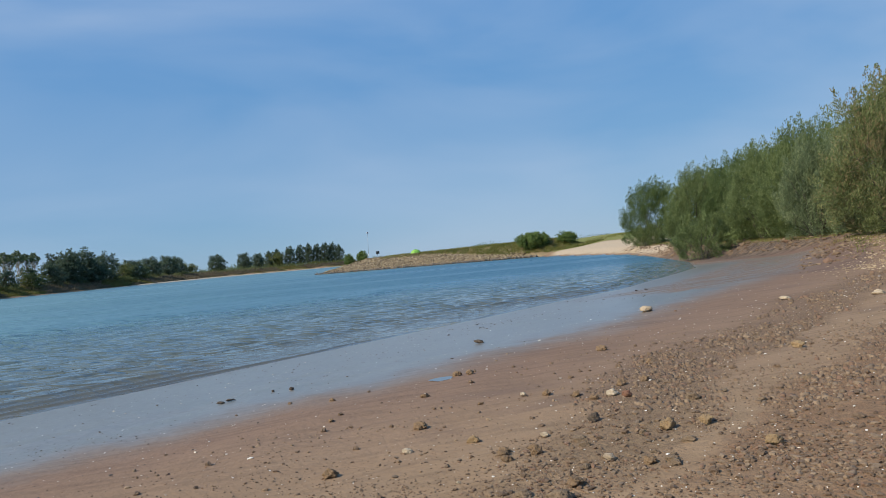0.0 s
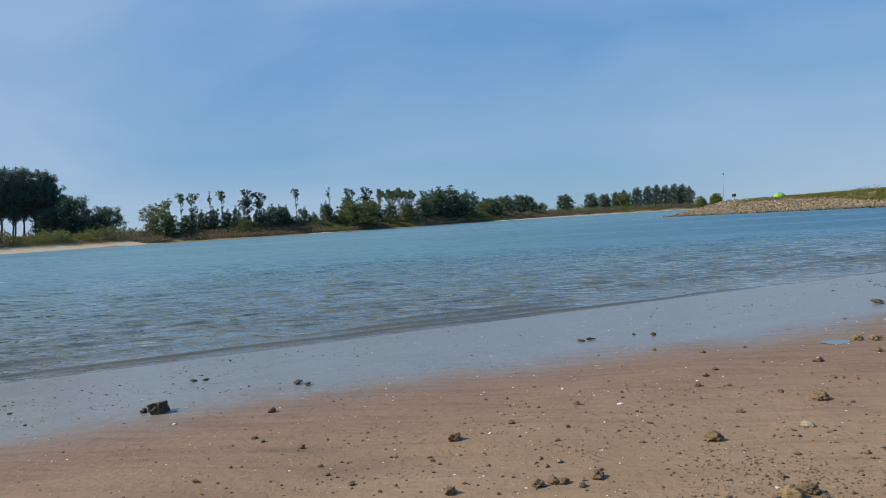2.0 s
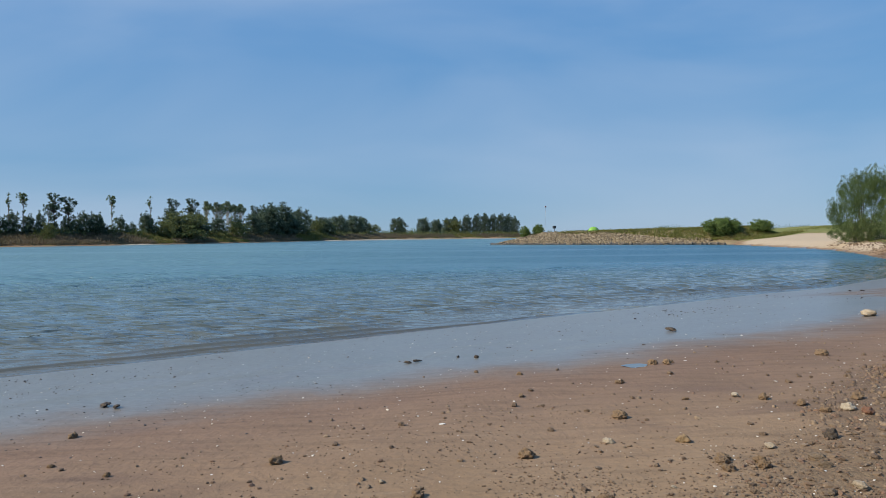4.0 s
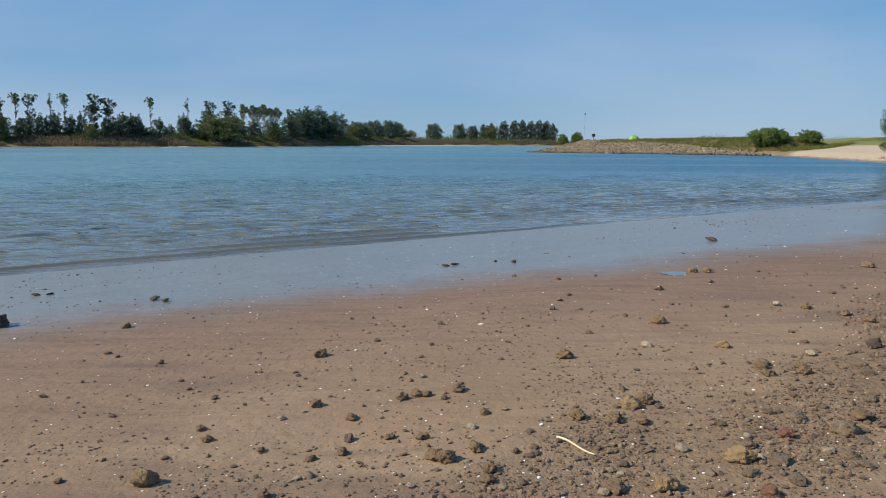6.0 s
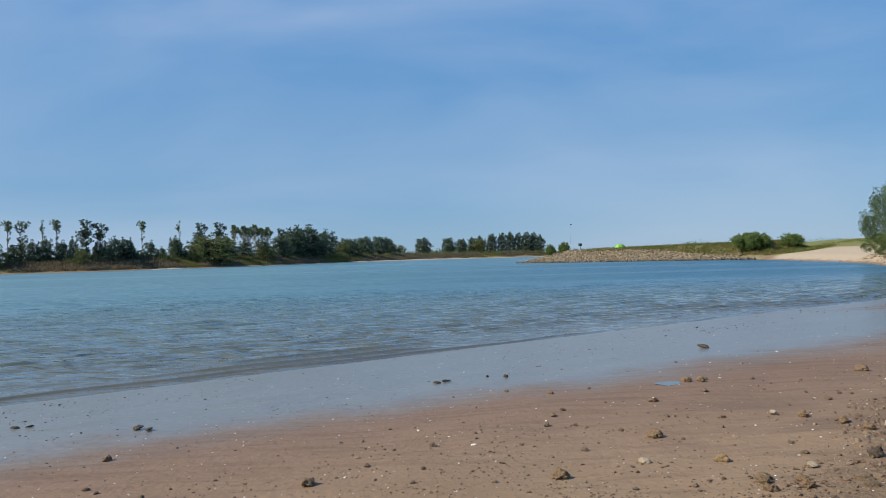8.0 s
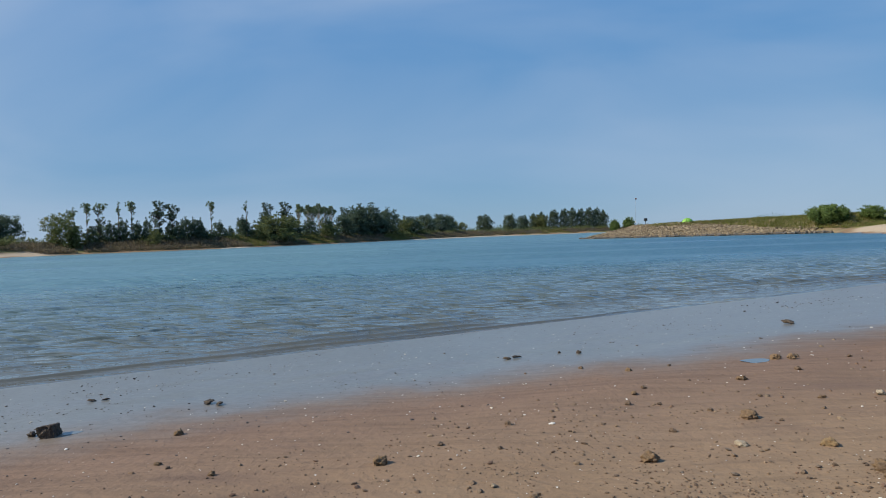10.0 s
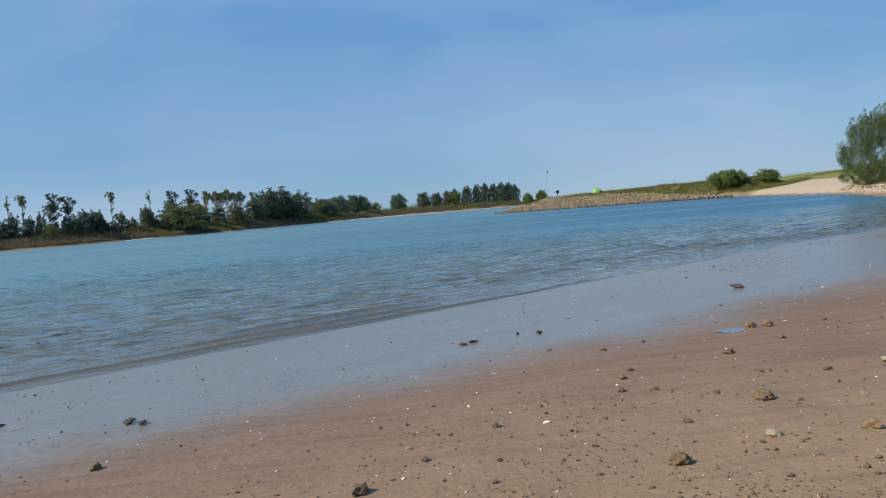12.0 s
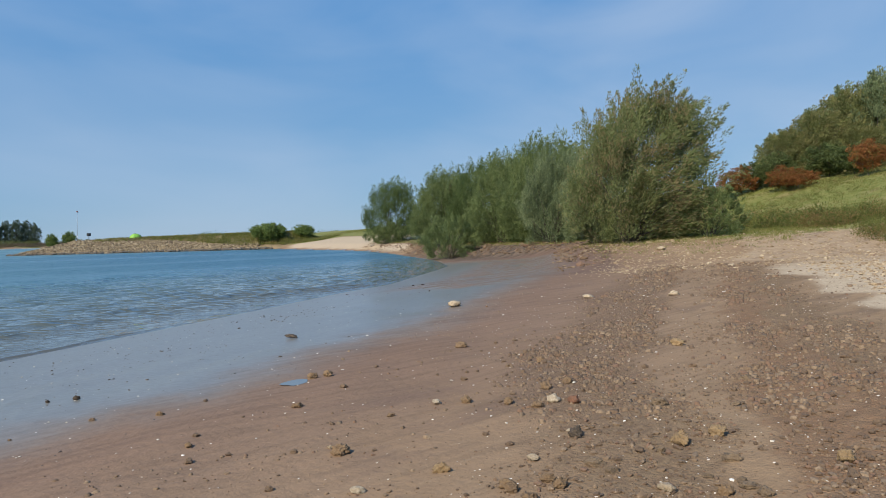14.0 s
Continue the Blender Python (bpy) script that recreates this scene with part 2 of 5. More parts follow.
def leaf_material(name, dark, light, dry=None, shine=0.45, through_light=0.3):
    m = Nodes(name)
    pick = m.island()
    col = m.mix(m.step(pick, 0.1, 0.95), dark, light)
    # darker clumps: shade between leaf clusters, put into the leaf colour
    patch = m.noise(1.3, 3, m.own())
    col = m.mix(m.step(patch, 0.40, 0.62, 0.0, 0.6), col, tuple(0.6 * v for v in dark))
    if dry:
        col = m.mix(m.step(m.math("ADD", m.math("MULTIPLY", pick, 0.35), m.math("MULTIPLY", m.noise(0.4, 2, m.own()), 0.8)), 0.62, 0.75), col, dry)
    m.principled(Base_Color=col, Roughness=0.65, Specular_IOR_Level=shine)
    veil, both = m.add("BsdfTranslucent"), m.add("MixShader")
    m.set(veil.inputs["Color"], m.mix(0.5, col, light))
    both.inputs[0].default_value = through_light
    m.tree.links.new(m.shader.outputs[0], both.inputs[1])
    m.tree.links.new(veil.outputs[0], both.inputs[2])
    m.tree.links.new(both.outputs[0], m.output.inputs[0])
    return m.material


def bark_material(name, low, high):
    m = Nodes(name)
    a, b = m.noise(3, 4, m.place((1, 1, 0.2))), m.noise(14, 4, m.place((1, 1, 0.25)))
    m.principled(Base_Color=m.mix(m.step(a, 0.35, 0.65), low, high), Roughness=0.9, Normal=m.bump(b, 0.7, 0.03))
    return m.material


def plain_material(name, colour, roughness=0.6, worn=0.25, metal=0.0):
    m = Nodes(name)
    a, b = m.noise(3, 4, m.own()), m.noise(26, 3, m.own())
    col = m.mix(m.step(a, 0.4, 0.7, 0, worn), colour, tuple(0.55 * v for v in colour))
    m.principled(Base_Color=m.mix(m.step(b, 0.55, 0.75, 0, worn), col, tuple(min(1, 1.3 * v + 0.02) for v in colour)), Roughness=roughness, Metallic=metal,
                 Normal=m.bump(b, 0.15, 0.01))
    return m.material


GROUND, WATER = ground_material(), water_material()
CLOD = stone_material("brown_clod", (0.243, 0.157, 0.085), (0.194, 0.125, 0.072), (0.300, 0.205, 0.112))
CRUMB = stone_material("mud_crumb", (0.194, 0.131, 0.082), (0.150, 0.099, 0.063), (0.223, 0.152, 0.095))
GREY = stone_material("grey_pebble", (0.203, 0.143, 0.087), (0.261, 0.188, 0.116), (0.155, 0.107, 0.067))
PALE = stone_material("pale_stone", (0.419, 0.325, 0.216), (0.546, 0.456, 0.330), (0.313, 0.234, 0.148))
OCHRE = stone_material("ochre_stone", (0.326, 0.222, 0.112), (0.362, 0.253, 0.129), (0.242, 0.156, 0.085))
RED = stone_material("red_brick_lump", (0.223, 0.087, 0.050), (0.243, 0.118, 0.068), (0.174, 0.100, 0.065))
BLACK = stone_material("dark_slag", (0.052, 0.039, 0.031), (0.082, 0.064, 0.048), (0.175, 0.127, 0.079))
GRAVEL = scatter_material("gravel", [(0.185, 0.126, 0.078), (0.147, 0.099, 0.064), (0.221, 0.152, 0.094), (0.121, 0.082, 0.055), (0.195, 0.117, 0.075), (0.177, 0.130, 0.089),
                                     (0.264, 0.188, 0.120), (0.157, 0.100, 0.061)], 0.92, 60)
WETGRAVEL = scatter_material("wet_gravel", [(0.075, 0.06, 0.048), (0.11, 0.085, 0.065), (0.16, 0.125, 0.095), (0.06, 0.048, 0.04)], 0.45, 60)
PALEGRAVEL = scatter_material("pale_gravel", [(0.42, 0.32, 0.2), (0.34, 0.25, 0.15), (0.5, 0.4, 0.27), (0.27, 0.195, 0.12)], 0.9, 20)
SHELL = scatter_material("shell_bits", [(0.74, 0.70, 0.62), (0.66, 0.58, 0.47), (0.8, 0.78, 0.73)], 0.6, 60)
RUBBLE = scatter_material("groyne_rubble", [(0.27, 0.215, 0.13), (0.21, 0.165, 0.1), (0.165, 0.125, 0.08), (0.35, 0.285, 0.185), (0.12, 0.09, 0.06), (0.25, 0.19, 0.115)], 0.9, 4)
DAMPROCK = scatter_material("damp_rubble", [(0.08, 0.07, 0.055), (0.12, 0.1, 0.075), (0.16, 0.13, 0.1)], 0.6, 4)
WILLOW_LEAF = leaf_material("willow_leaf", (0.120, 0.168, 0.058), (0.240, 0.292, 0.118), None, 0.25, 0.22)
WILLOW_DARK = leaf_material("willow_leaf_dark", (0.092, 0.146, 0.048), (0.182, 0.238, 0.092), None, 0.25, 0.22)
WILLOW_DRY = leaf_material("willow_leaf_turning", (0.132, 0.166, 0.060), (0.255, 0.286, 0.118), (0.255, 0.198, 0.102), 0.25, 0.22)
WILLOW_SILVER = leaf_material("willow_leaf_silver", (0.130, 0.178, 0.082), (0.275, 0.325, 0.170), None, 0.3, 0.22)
# far-bank leaf colours, lifted and bluer: distance haze is put into them
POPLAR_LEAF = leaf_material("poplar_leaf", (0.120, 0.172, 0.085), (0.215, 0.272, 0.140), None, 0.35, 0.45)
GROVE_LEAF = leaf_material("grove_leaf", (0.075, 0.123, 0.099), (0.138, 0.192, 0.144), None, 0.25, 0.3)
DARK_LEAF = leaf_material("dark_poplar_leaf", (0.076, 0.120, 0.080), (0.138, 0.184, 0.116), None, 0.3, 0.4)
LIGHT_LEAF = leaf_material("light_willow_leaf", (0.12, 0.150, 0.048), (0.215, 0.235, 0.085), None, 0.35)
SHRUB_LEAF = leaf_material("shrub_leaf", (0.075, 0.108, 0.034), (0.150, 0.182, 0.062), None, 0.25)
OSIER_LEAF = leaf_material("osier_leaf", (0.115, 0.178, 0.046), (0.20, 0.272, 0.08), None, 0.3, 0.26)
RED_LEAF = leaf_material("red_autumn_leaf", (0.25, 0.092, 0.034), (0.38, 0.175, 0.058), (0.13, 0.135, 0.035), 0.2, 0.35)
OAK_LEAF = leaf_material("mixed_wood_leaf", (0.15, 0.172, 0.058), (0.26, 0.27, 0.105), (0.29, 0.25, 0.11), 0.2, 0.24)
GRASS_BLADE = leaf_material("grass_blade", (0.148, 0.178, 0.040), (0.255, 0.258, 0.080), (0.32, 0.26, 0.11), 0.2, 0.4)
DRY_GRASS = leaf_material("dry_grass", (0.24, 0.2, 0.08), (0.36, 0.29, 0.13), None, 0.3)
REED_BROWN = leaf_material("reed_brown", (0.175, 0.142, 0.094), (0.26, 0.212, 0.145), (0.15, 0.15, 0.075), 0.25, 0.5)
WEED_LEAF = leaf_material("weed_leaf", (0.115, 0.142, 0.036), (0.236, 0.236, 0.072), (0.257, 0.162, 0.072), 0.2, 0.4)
BARK = bark_material("grey_bark", (0.06, 0.05, 0.038), (0.11, 0.092, 0.072))
WHITE_BARK = bark_material("white_bark", (0.26, 0.24, 0.20), (0.40, 0.37, 0.31))
PALE_BARK = bark_material("pale_bark", (0.15, 0.13, 0.105), (0.24, 0.21, 0.17))
# ---- the lie of the land ----
SHORE = [(-400, -330), (-60, -33), (-8.8, 9.3), (-4.1, 12.9), (0.45, 16.35), (5.45, 19.95), (8.3, 22.0), (12.4, 25.1),
         (16.0, 27.4), (20.0, 31.2), (23.6, 34.6), (27.4, 38.4), (33.0, 47.6), (43.3, 70), (51, 89), (56, 112), (60, 140), (66, 165), (78, 200),
         (95, 270), (150, 380), (270, 520), (520, 640), (1200, 800), (4200, 1300)]
RIGHT_LAND = SHORE + [(4200, -4200), (-400, -4200)]
FAR_BANK = [(-1400, -900), (-420, -120), (-260, 90), (-203, 207), (-200, 262), (-190, 300), (-160, 315), (-130, 352), (-118, 420),
            (-95, 520), (-55, 660), (-12, 745), (45, 805), (125, 860), (320, 940), (900, 1100), (4200, 1900)]
LEFT_LAND = FAR_BANK + [(4200, 4200), (-4200, 4200), (-4200, -900)]


def sstep(a, b, v):
    q = np.clip((v - a) / (b - a), 0, 1)
    return q * q * (3 - 2 * q)


def shore_distance(px, py, line, polygon):
    """Metres from a line, positive within the polygon."""
    best = np.full(px.shape, 1e9)
    for (ax, ay), (bx, by) in zip(line[:-1], line[1:]):
        dx, dy = bx - ax, by - ay
        q = np.clip(((px - ax) * dx + (py - ay) * dy) / (dx * dx + dy * dy), 0, 1)
        best = np.minimum(best, np.hypot(px - ax - q * dx, py - ay - q * dy))
    inside = np.zeros(px.shape, bool)
    for (ax, ay), (bx, by) in zip(polygon, polygon[1:] + polygon[:1]):
        if ay != by:
            inside ^= ((ay > py) != (by > py)) & (px < (bx - ax) * (py - ay) / (by - ay) + ax)
    return np.where(inside, best, -best)


def value_noise(px, py, size, salt=0):
    """Smooth noise from 0 to 1 with cells of that many metres."""
    u, v = px / size + salt * 17.3, py / size - salt * 9.1
    i, j = np.floor(u), np.floor(v)
    f, g = u - i, v - j
    f, g = f * f * (3 - 2 * f), g * g * (3 - 2 * g)

    def corner(a, b):
        h = np.sin(a * 127.1 + b * 311.7 + salt * 74.7) * 43758.5453
        return h - np.floor(h)
    low = corner(i, j) * (1 - f) + corner(i + 1, j) * f
    high = corner(i, j + 1) * (1 - f) + corner(i + 1, j + 1) * f
    return low * (1 - g) + high * g


def land(px, py):
    """Height of the ground, metres inland from the near shore, metres inland from the far shore."""
    px, py = np.asarray(px, float), np.asarray(py, float)
    d = shore_distance(px, py, SHORE, RIGHT_LAND)
    e = shore_distance(px, py, FAR_BANK, LEFT_LAND)
    along = 0.797 * px + 0.604 * (py - 19)
    up = np.maximum(d, 0)
    z = 0.045 * np.minimum(up, 25) + 0.065 * (1 - np.exp(-up / 2)) + 0.012 * np.clip(up - 25, 0, 60)
    steep = sstep(36, 48, along)
    z += 0.8 * sstep(4.8 - 4.4 * steep, 9.2 - 5.7 * steep, up) * sstep(17, 29, along)
    z += (1.4 + 3.2 * (1 - sstep(60, 110, py))) * sstep(19, 42, up)
    z += 1.0 * sstep(3, 20, up) * sstep(70, 100, py)
    z = np.where(d < 0, np.maximum(0.05 * d, -2.2), z)
    bank = 0.5 * sstep(0, 5, e) + 4.6 * sstep(3, 24, e)
    z = np.where(e > 0, bank, np.maximum(z, np.where(d < 0, np.maximum(-0.15 * np.abs(e), -2.2), -9)))
    return z, d, e

# ---- building blocks ----
def mesh_of(name, verts, faces, material, smooth=True):
    me = bpy.data.meshes.new(name)
    me.from_pydata(np.asarray(verts, float).tolist(), [], faces if isinstance(faces, list) else faces.tolist())
    me.materials.append(material)
    if smooth:
        me.polygons.foreach_set("use_smooth", np.ones(len(me.polygons), bool))
    me.update()
    return me


def part(name, me, parent, label=""):
    """One mesh under a thing."""
    ob = new(name, me)
    ob.parent = parent
    return tagged(ob, label)


def bm_mesh(name, bm, material, smooth=False):
    me = bpy.data.meshes.new(name)
    bm.to_mesh(me)
    bm.free()
    me.materials.append(material)
    if smooth:
        me.polygons.foreach_set("use_smooth", np.ones(len(me.polygons), bool))
    return me


def ground_z(x, y):
    return float(land(np.array([x]), np.array([y]))[0][0]) + float(relief(np.array([x]), np.array([y]))[0])


def relief(px, py):
    """Small swells of the sand, in metres, dying out with distance."""
    d = shore_distance(px, py, SHORE, RIGHT_LAND)
    near = np.exp(-np.hypot(px - 2, py - 6) / 60) * sstep(0.2, 5, d)
    return near * (0.07 * (value_noise(px, py, 2.6, 1) - 0.5) + 0.05 * (value_noise(0.8 * px + 0.6 * py, 2.2 * (0.8 * py - 0.6 * px), 1.3, 2) - 0.5) + 0.012 * (value_noise(px, py, 0.35, 3) - 0.5))


def stretched(n, reach, a, middle):
    u = np.linspace(-1, 1, n)
    return middle + a * np.sinh(u * np.arcsinh(reach / a))


def sheet(name, xs, ys, zs, material):
    """A grid of quads over the lines xs and ys."""
    X, Y = np.meshgrid(xs, ys)
    n, k = len(xs), len(ys)
    verts = np.stack([X.ravel(), Y.ravel(), zs.ravel()], 1)
    i = (np.arange(k - 1)[:, None] * n + np.arange(n - 1)[None]).ravel()
    faces = np.stack([i, i + 1, i + n + 1, i + n], 1)
    me = bpy.data.meshes.new(name)
    me.vertices.add(len(verts))
    me.vertices.foreach_set("co", verts.ravel())
    me.loops.add(faces.size)
    me.loops.foreach_set("vertex_index", faces.ravel())
    me.polygons.add(len(faces))
    me.polygons.foreach_set("loop_start", np.arange(0, faces.size, 4))
    me.polygons.foreach_set("loop_total", np.full(len(faces), 4))
    me.update(calc_edges=True)
    me.polygons.foreach_set("use_smooth", np.ones(len(faces), bool))
    me.materials.append(material)
    return me


def float_attribute(me, name, values):
    me.attributes.new(name, "FLOAT", "POINT").data.foreach_set("value", np.asarray(values, np.float32).ravel())


def shore_along(px, py):
    return 0.797 * px + 0.604 * (py - 19)


FILM_AT = [(-30, 5.0), (-10.5, 5.3), (-8.3, 5.3), (-5.7, 5.9), (-2.8, 6.7), (4.5, 6.9), (9, 6.8), (40, 7.0)]      # along the shore, width of the wet strip


def beach_bands(px, py, d):
    """The beach's strips along the shore, each 0 to 1: the dark gravel band, the rusty one, the fine dark one above it."""
    wob = d + 0.6 * sstep(-6, -2, shore_along(px, py)) * (1 - sstep(5, 10, shore_along(px, py))) + 0.55 * (value_noise(px, py, 2.3, 5) - 0.5) + 0.5 * (value_noise(px, py, 0.7, 6) - 0.5) - 0.25 * sstep(-8, -4, shore_along(px, py))
    right = sstep(-8, -5.5, shore_along(px, py))
    first = sstep(9.8 - 0.6 * right, 10.9 - 0.3 * right, wob) * (1 - sstep(11.2, 11.9, wob)) * (0.6 + 0.4 * sstep(-7.5, -4.5, shore_along(px, py)))
    s = shore_along(px, py)
    near = 1 - sstep(-5.5, -2.5, s)
    rusty = sstep(12.0 - 0.8 * near, 12.9 - 0.9 * near, wob) * (1 - sstep(12.9, 13.6, wob)) * (0.45 + 0.55 * sstep(-8, -5.8, s))
    fine = sstep(12.7 - 0.6 * near, 13.5 - 0.6 * near, wob) * (1 - sstep(13.7, 14.6, wob))
    return first, rusty, fine


def gravel_share(px, py, d):
    """How thickly clods and pebbles lie, 0 to 1: bands along the shore, thinning out towards the water."""
    first, rusty, fine = beach_bands(px, py, d)
    thin = 0.07 * sstep(4.5, 8.0, d) + 0.13 * sstep(0.2, 1.2, d) * (1 - sstep(2.5, 6, d)) + 0.09 * sstep(8.4, 10.0, d) * (1 - sstep(17, 21, d)) + 0.045
    share = np.maximum(np.maximum(0.85 * first, 0.85 * rusty), np.maximum(0.7 * fine, thin + 0.18 * sstep(11.0, 12.0, d) * (1 - sstep(13, 15, d))))
    corner = sstep(14, 20, shore_along(px, py))
    return share * (1 - corner) + corner * np.maximum(0.55 * sstep(7.5, 10, d), 0.08) * sstep(0.6, 2.5, d) * (1 - sstep(13, 16, d))


# ---- ground, one sheet out to the horizon ----
gx, gy = stretched(520, 4150, 4.0, 2.0), stretched(520, 4150, 4.0, 8.0)
GX, GY = np.meshgrid(gx, gy)
gz, gd, ge = land(GX, GY)
me = sheet("ground", gx, gy, gz + relief(GX, GY), GROUND)
along = shore_along(GX, GY)
wet_width = np.interp(along, *zip(*FILM_AT))
float_attribute(me, "inland", np.where(ge > 0, 30.0, np.where(gd > 0, gd * 5.8 / wet_width + 12 * sstep(34, 44, along), -1.0)))
first, rusty, fine = beach_bands(GX, GY, gd)
float_attribute(me, "gravel", np.maximum(np.maximum(first, 0.9 * rusty), np.maximum(fine, 0.42 * sstep(9.5, 12.5, gd))) * (1 - sstep(12, 20, along)) * (gd > 0) * (np.hypot(GX, GY) < 120))
float_attribute(me, "red", rusty * (gd > 0))
sand_spit = sstep(62, 78, GY) * (1 - sstep(134, 142, GY)) * (1 - sstep(11, 16, gd)) * sstep(0.2, 1.6, gd)
ragged = gd + 1.8 * (value_noise(GX, GY, 2.2, 18) - 0.5) + 0.9 * (value_noise(GX, GY, 0.7, 19) - 0.5)
upper = sstep(13.9, 15.2, ragged) * (1 - sstep(20.5, 23.5, gd)) * (1 - 0.55 * sstep(8, 18, along)) + 0.28 * sstep(9.5, 12, ragged) * (1 - sstep(13, 15, gd)) * sstep(15, 22, along) * (1 - sstep(25, 32, along))
bar = (GX < -192) & (GY < 285)
far_sand = (ge > 0) * (1 - sstep(2, 6, ge - 6 * bar)) * np.where(bar, 1.0, 0.3)
float_attribute(me, "pale", np.clip(sand_spit + upper + far_sand, 0, 1))
float_attribute(me, "mud", sstep(9.0 + 0.55 * gd, 13 + 0.55 * gd, along + 3 * (value_noise(GX, GY, 3, 7) - 0.5)) * (1 - sstep(8.3, 10.2, gd)) * (gd > -1) * (1 - sstep(60, 72, GY)) * (0.55 + 0.45 * sstep(0, 3, gd)))
edge = value_noise(GX, GY, 6, 9)
turf = sstep(21.5, 23.5, gd + 2 * (edge - 0.5)) * (gd > 0)
turf = np.maximum(turf, 0.95 * sstep(8.6 - 5.4 * sstep(36, 47, along), 10.2 - 5.4 * sstep(36, 47, along), gd + 2.6 * (edge - 0.5)) * sstep(23, 30, along) * (GY < 75) * (gd > 0))
turf = np.maximum(turf * (1 - sand_spit), np.maximum(sstep(12, 16, gd), sstep(134, 142, GY) * sstep(1.5, 4, gd)) * (GY > 70))
float_attribute(me, "grass", np.maximum(turf, sstep(4, 8, ge - 6 * bar)))
float_attribute(me, "far", sstep(4, 8, ge - 6 * bar))
ground = tagged(new("ground", me), "brown sandy river beach with wet edge, gravel bands and grass", "ground", kind="structure")

# ---- water, rippled, meeting the sand at its own level ----
def finely(low, high, step, reach, before, after):
    """Even steps between low and high, then steps that grow by the given shares out to the reach on either side."""
    mid = np.arange(low, high + step, step)
    tails = []
    for grow in (before, after):
        gap, gone, tail = step, 0.0, []
        while gone < reach:
            gap *= grow
            gone += gap
            tail.append(gone)
        tails.append(np.array(tail))
    return np.concatenate([low - tails[0][::-1], mid, mid[-1] + tails[1]])


def shore_offset(px, py):
    """Along the near shore, and out from it, both in metres."""
    along, out = shore_along(px, py), -0.604 * px + 0.797 * (py - 19)
    knots = [(shore_along(a, b), -0.604 * a + 0.797 * (b - 19)) for a, b in SHORE[1:14]]
    return along, out - np.interp(along, *zip(*knots))


WAVES = np.random.default_rng(17).uniform(size=(34, 3))


def water_rise(px, py, off):
    """Height of the ripples and of the little waves that run up the beach."""
    rise = np.zeros(px.shape)
    reach = np.maximum(np.maximum(-13 - px, px - 30), py - 40)
    for k, (a, b, c) in enumerate(WAVES):
        length = 0.48 * 2.8 ** a
        turn = 0.45 * (b - 0.5) - 0.98                    # the wind drives the ripples on to the beach
        warp = 0.45 * (value_noise(px, py, 4.0, 20 + k) - 0.5) * 6.283
        phase = (px * math.cos(turn) + py * math.sin(turn)) * 6.283 / length + c * 6.283 + warp
        fade = sstep(0.30, 0.62, value_noise(px, py, 2.8 + 0.5 * (k % 5), 60 + k)) * (1 - sstep(6 * length, 14 * length, reach))
        rise += fade * 0.0105 * length ** 0.8 * (np.exp(0.8 * np.sin(phase)) - 1.17)
    # longer waves of the open river
    gap = 0.12 + 0.02 * np.maximum(py - 40, 0) + 0.03 * np.maximum(np.maximum(-13 - px, px - 30), 0)
    for k, (a, b, c) in enumerate(WAVES[:22]):
        length = 1.25 * 5.5 ** ((k + 0.5 * a) / 22)
        turn = 0.6 * (b - 0.5) - 1.15
        warp = 0.5 * (value_noise(px, py, 5 * length, 120 + k) - 0.5) * 6.283
        phase = (px * math.cos(turn) + py * math.sin(turn)) * 6.283 / length + c * 6.283 + warp
        fade = sstep(0.25, 0.6, value_noise(px, py, 6.0 * length, 160 + k)) * (1 - sstep(length / 4.5, length / 2.6, gap)) * sstep(2 * length, 9 * length, off)
        rise += fade * (0.0032 + 0.0036 * sstep(25, 60, off)) * length ** 0.9 * (np.exp(0.7 * np.sin(phase)) - 1.12)
    rise *= (0.10 + 0.90 * sstep(1.0, 4.2, off)) * sstep(0.05, 0.5, off)
    along, out = shore_offset(px, py)
    lap = out + 1.1 * (value_noise(along, 0.2 * out, 7.0, 11) - 0.5) + 0.25 * (value_noise(along, out, 1.6, 12) - 0.5)
    for at, wide, tall, size, low in ((0.10, 0.05, 0.016, 40.0, -0.4), (0.70, 0.055, 0.044, 9.0, 0.05), (1.35, 0.08, 0.055, 5.0, 0.40), (2.2, 0.12, 0.075, 6.0, 0.42), (3.4, 0.16, 0.065, 4.5, 0.5), (4.7, 0.2, 0.05, 4.0, 0.55)):
        ridge = np.where(lap < at, np.exp(-((lap - at) / wide) ** 2), np.exp(-((lap - at) / (2.6 * wide)) ** 2))
        rise += tall * ridge * sstep(low, low + 0.22, value_noise(along, 0.3 * out, size, 13 + int(10 * at))) * sstep(0.02, 0.2, off)
    return rise


def water_sheet(name, px, py):
    """A grid of water over the points px, py, with what its material needs."""
    wd = shore_distance(px, py, SHORE, RIGHT_LAND)
    off = np.maximum(-wd, 0)
    pz = water_rise(px, py, off) - 0.012 * sstep(0, 3, wd)
    me = sheet(name, px[0], py[:, 0], pz, WATER)
    me.vertices.foreach_set("co", np.stack([px, py, pz], -1).ravel())
    float_attribute(me, "shallow", 0.85 * np.exp(-off / 9.0) * np.exp(-np.maximum(np.hypot(px, py) - 30, 0) / 25))
    float_attribute(me, "offshore", off + 60 * sstep(24, 75, py) + 60 * sstep(14, 60, -px))
    float_attribute(me, "bay", sstep(-12, 22, px - 0.06 * py) * (1 - sstep(120, 200, py)))
    me.update()
    return me


WX, WY = np.meshgrid(finely(-13, 30, 0.15, 4050, 1.04, 1.05), finely(8.8, 36, 0.125, 4050, 1.15, 1.024))
me = water_sheet("river", WX, WY)
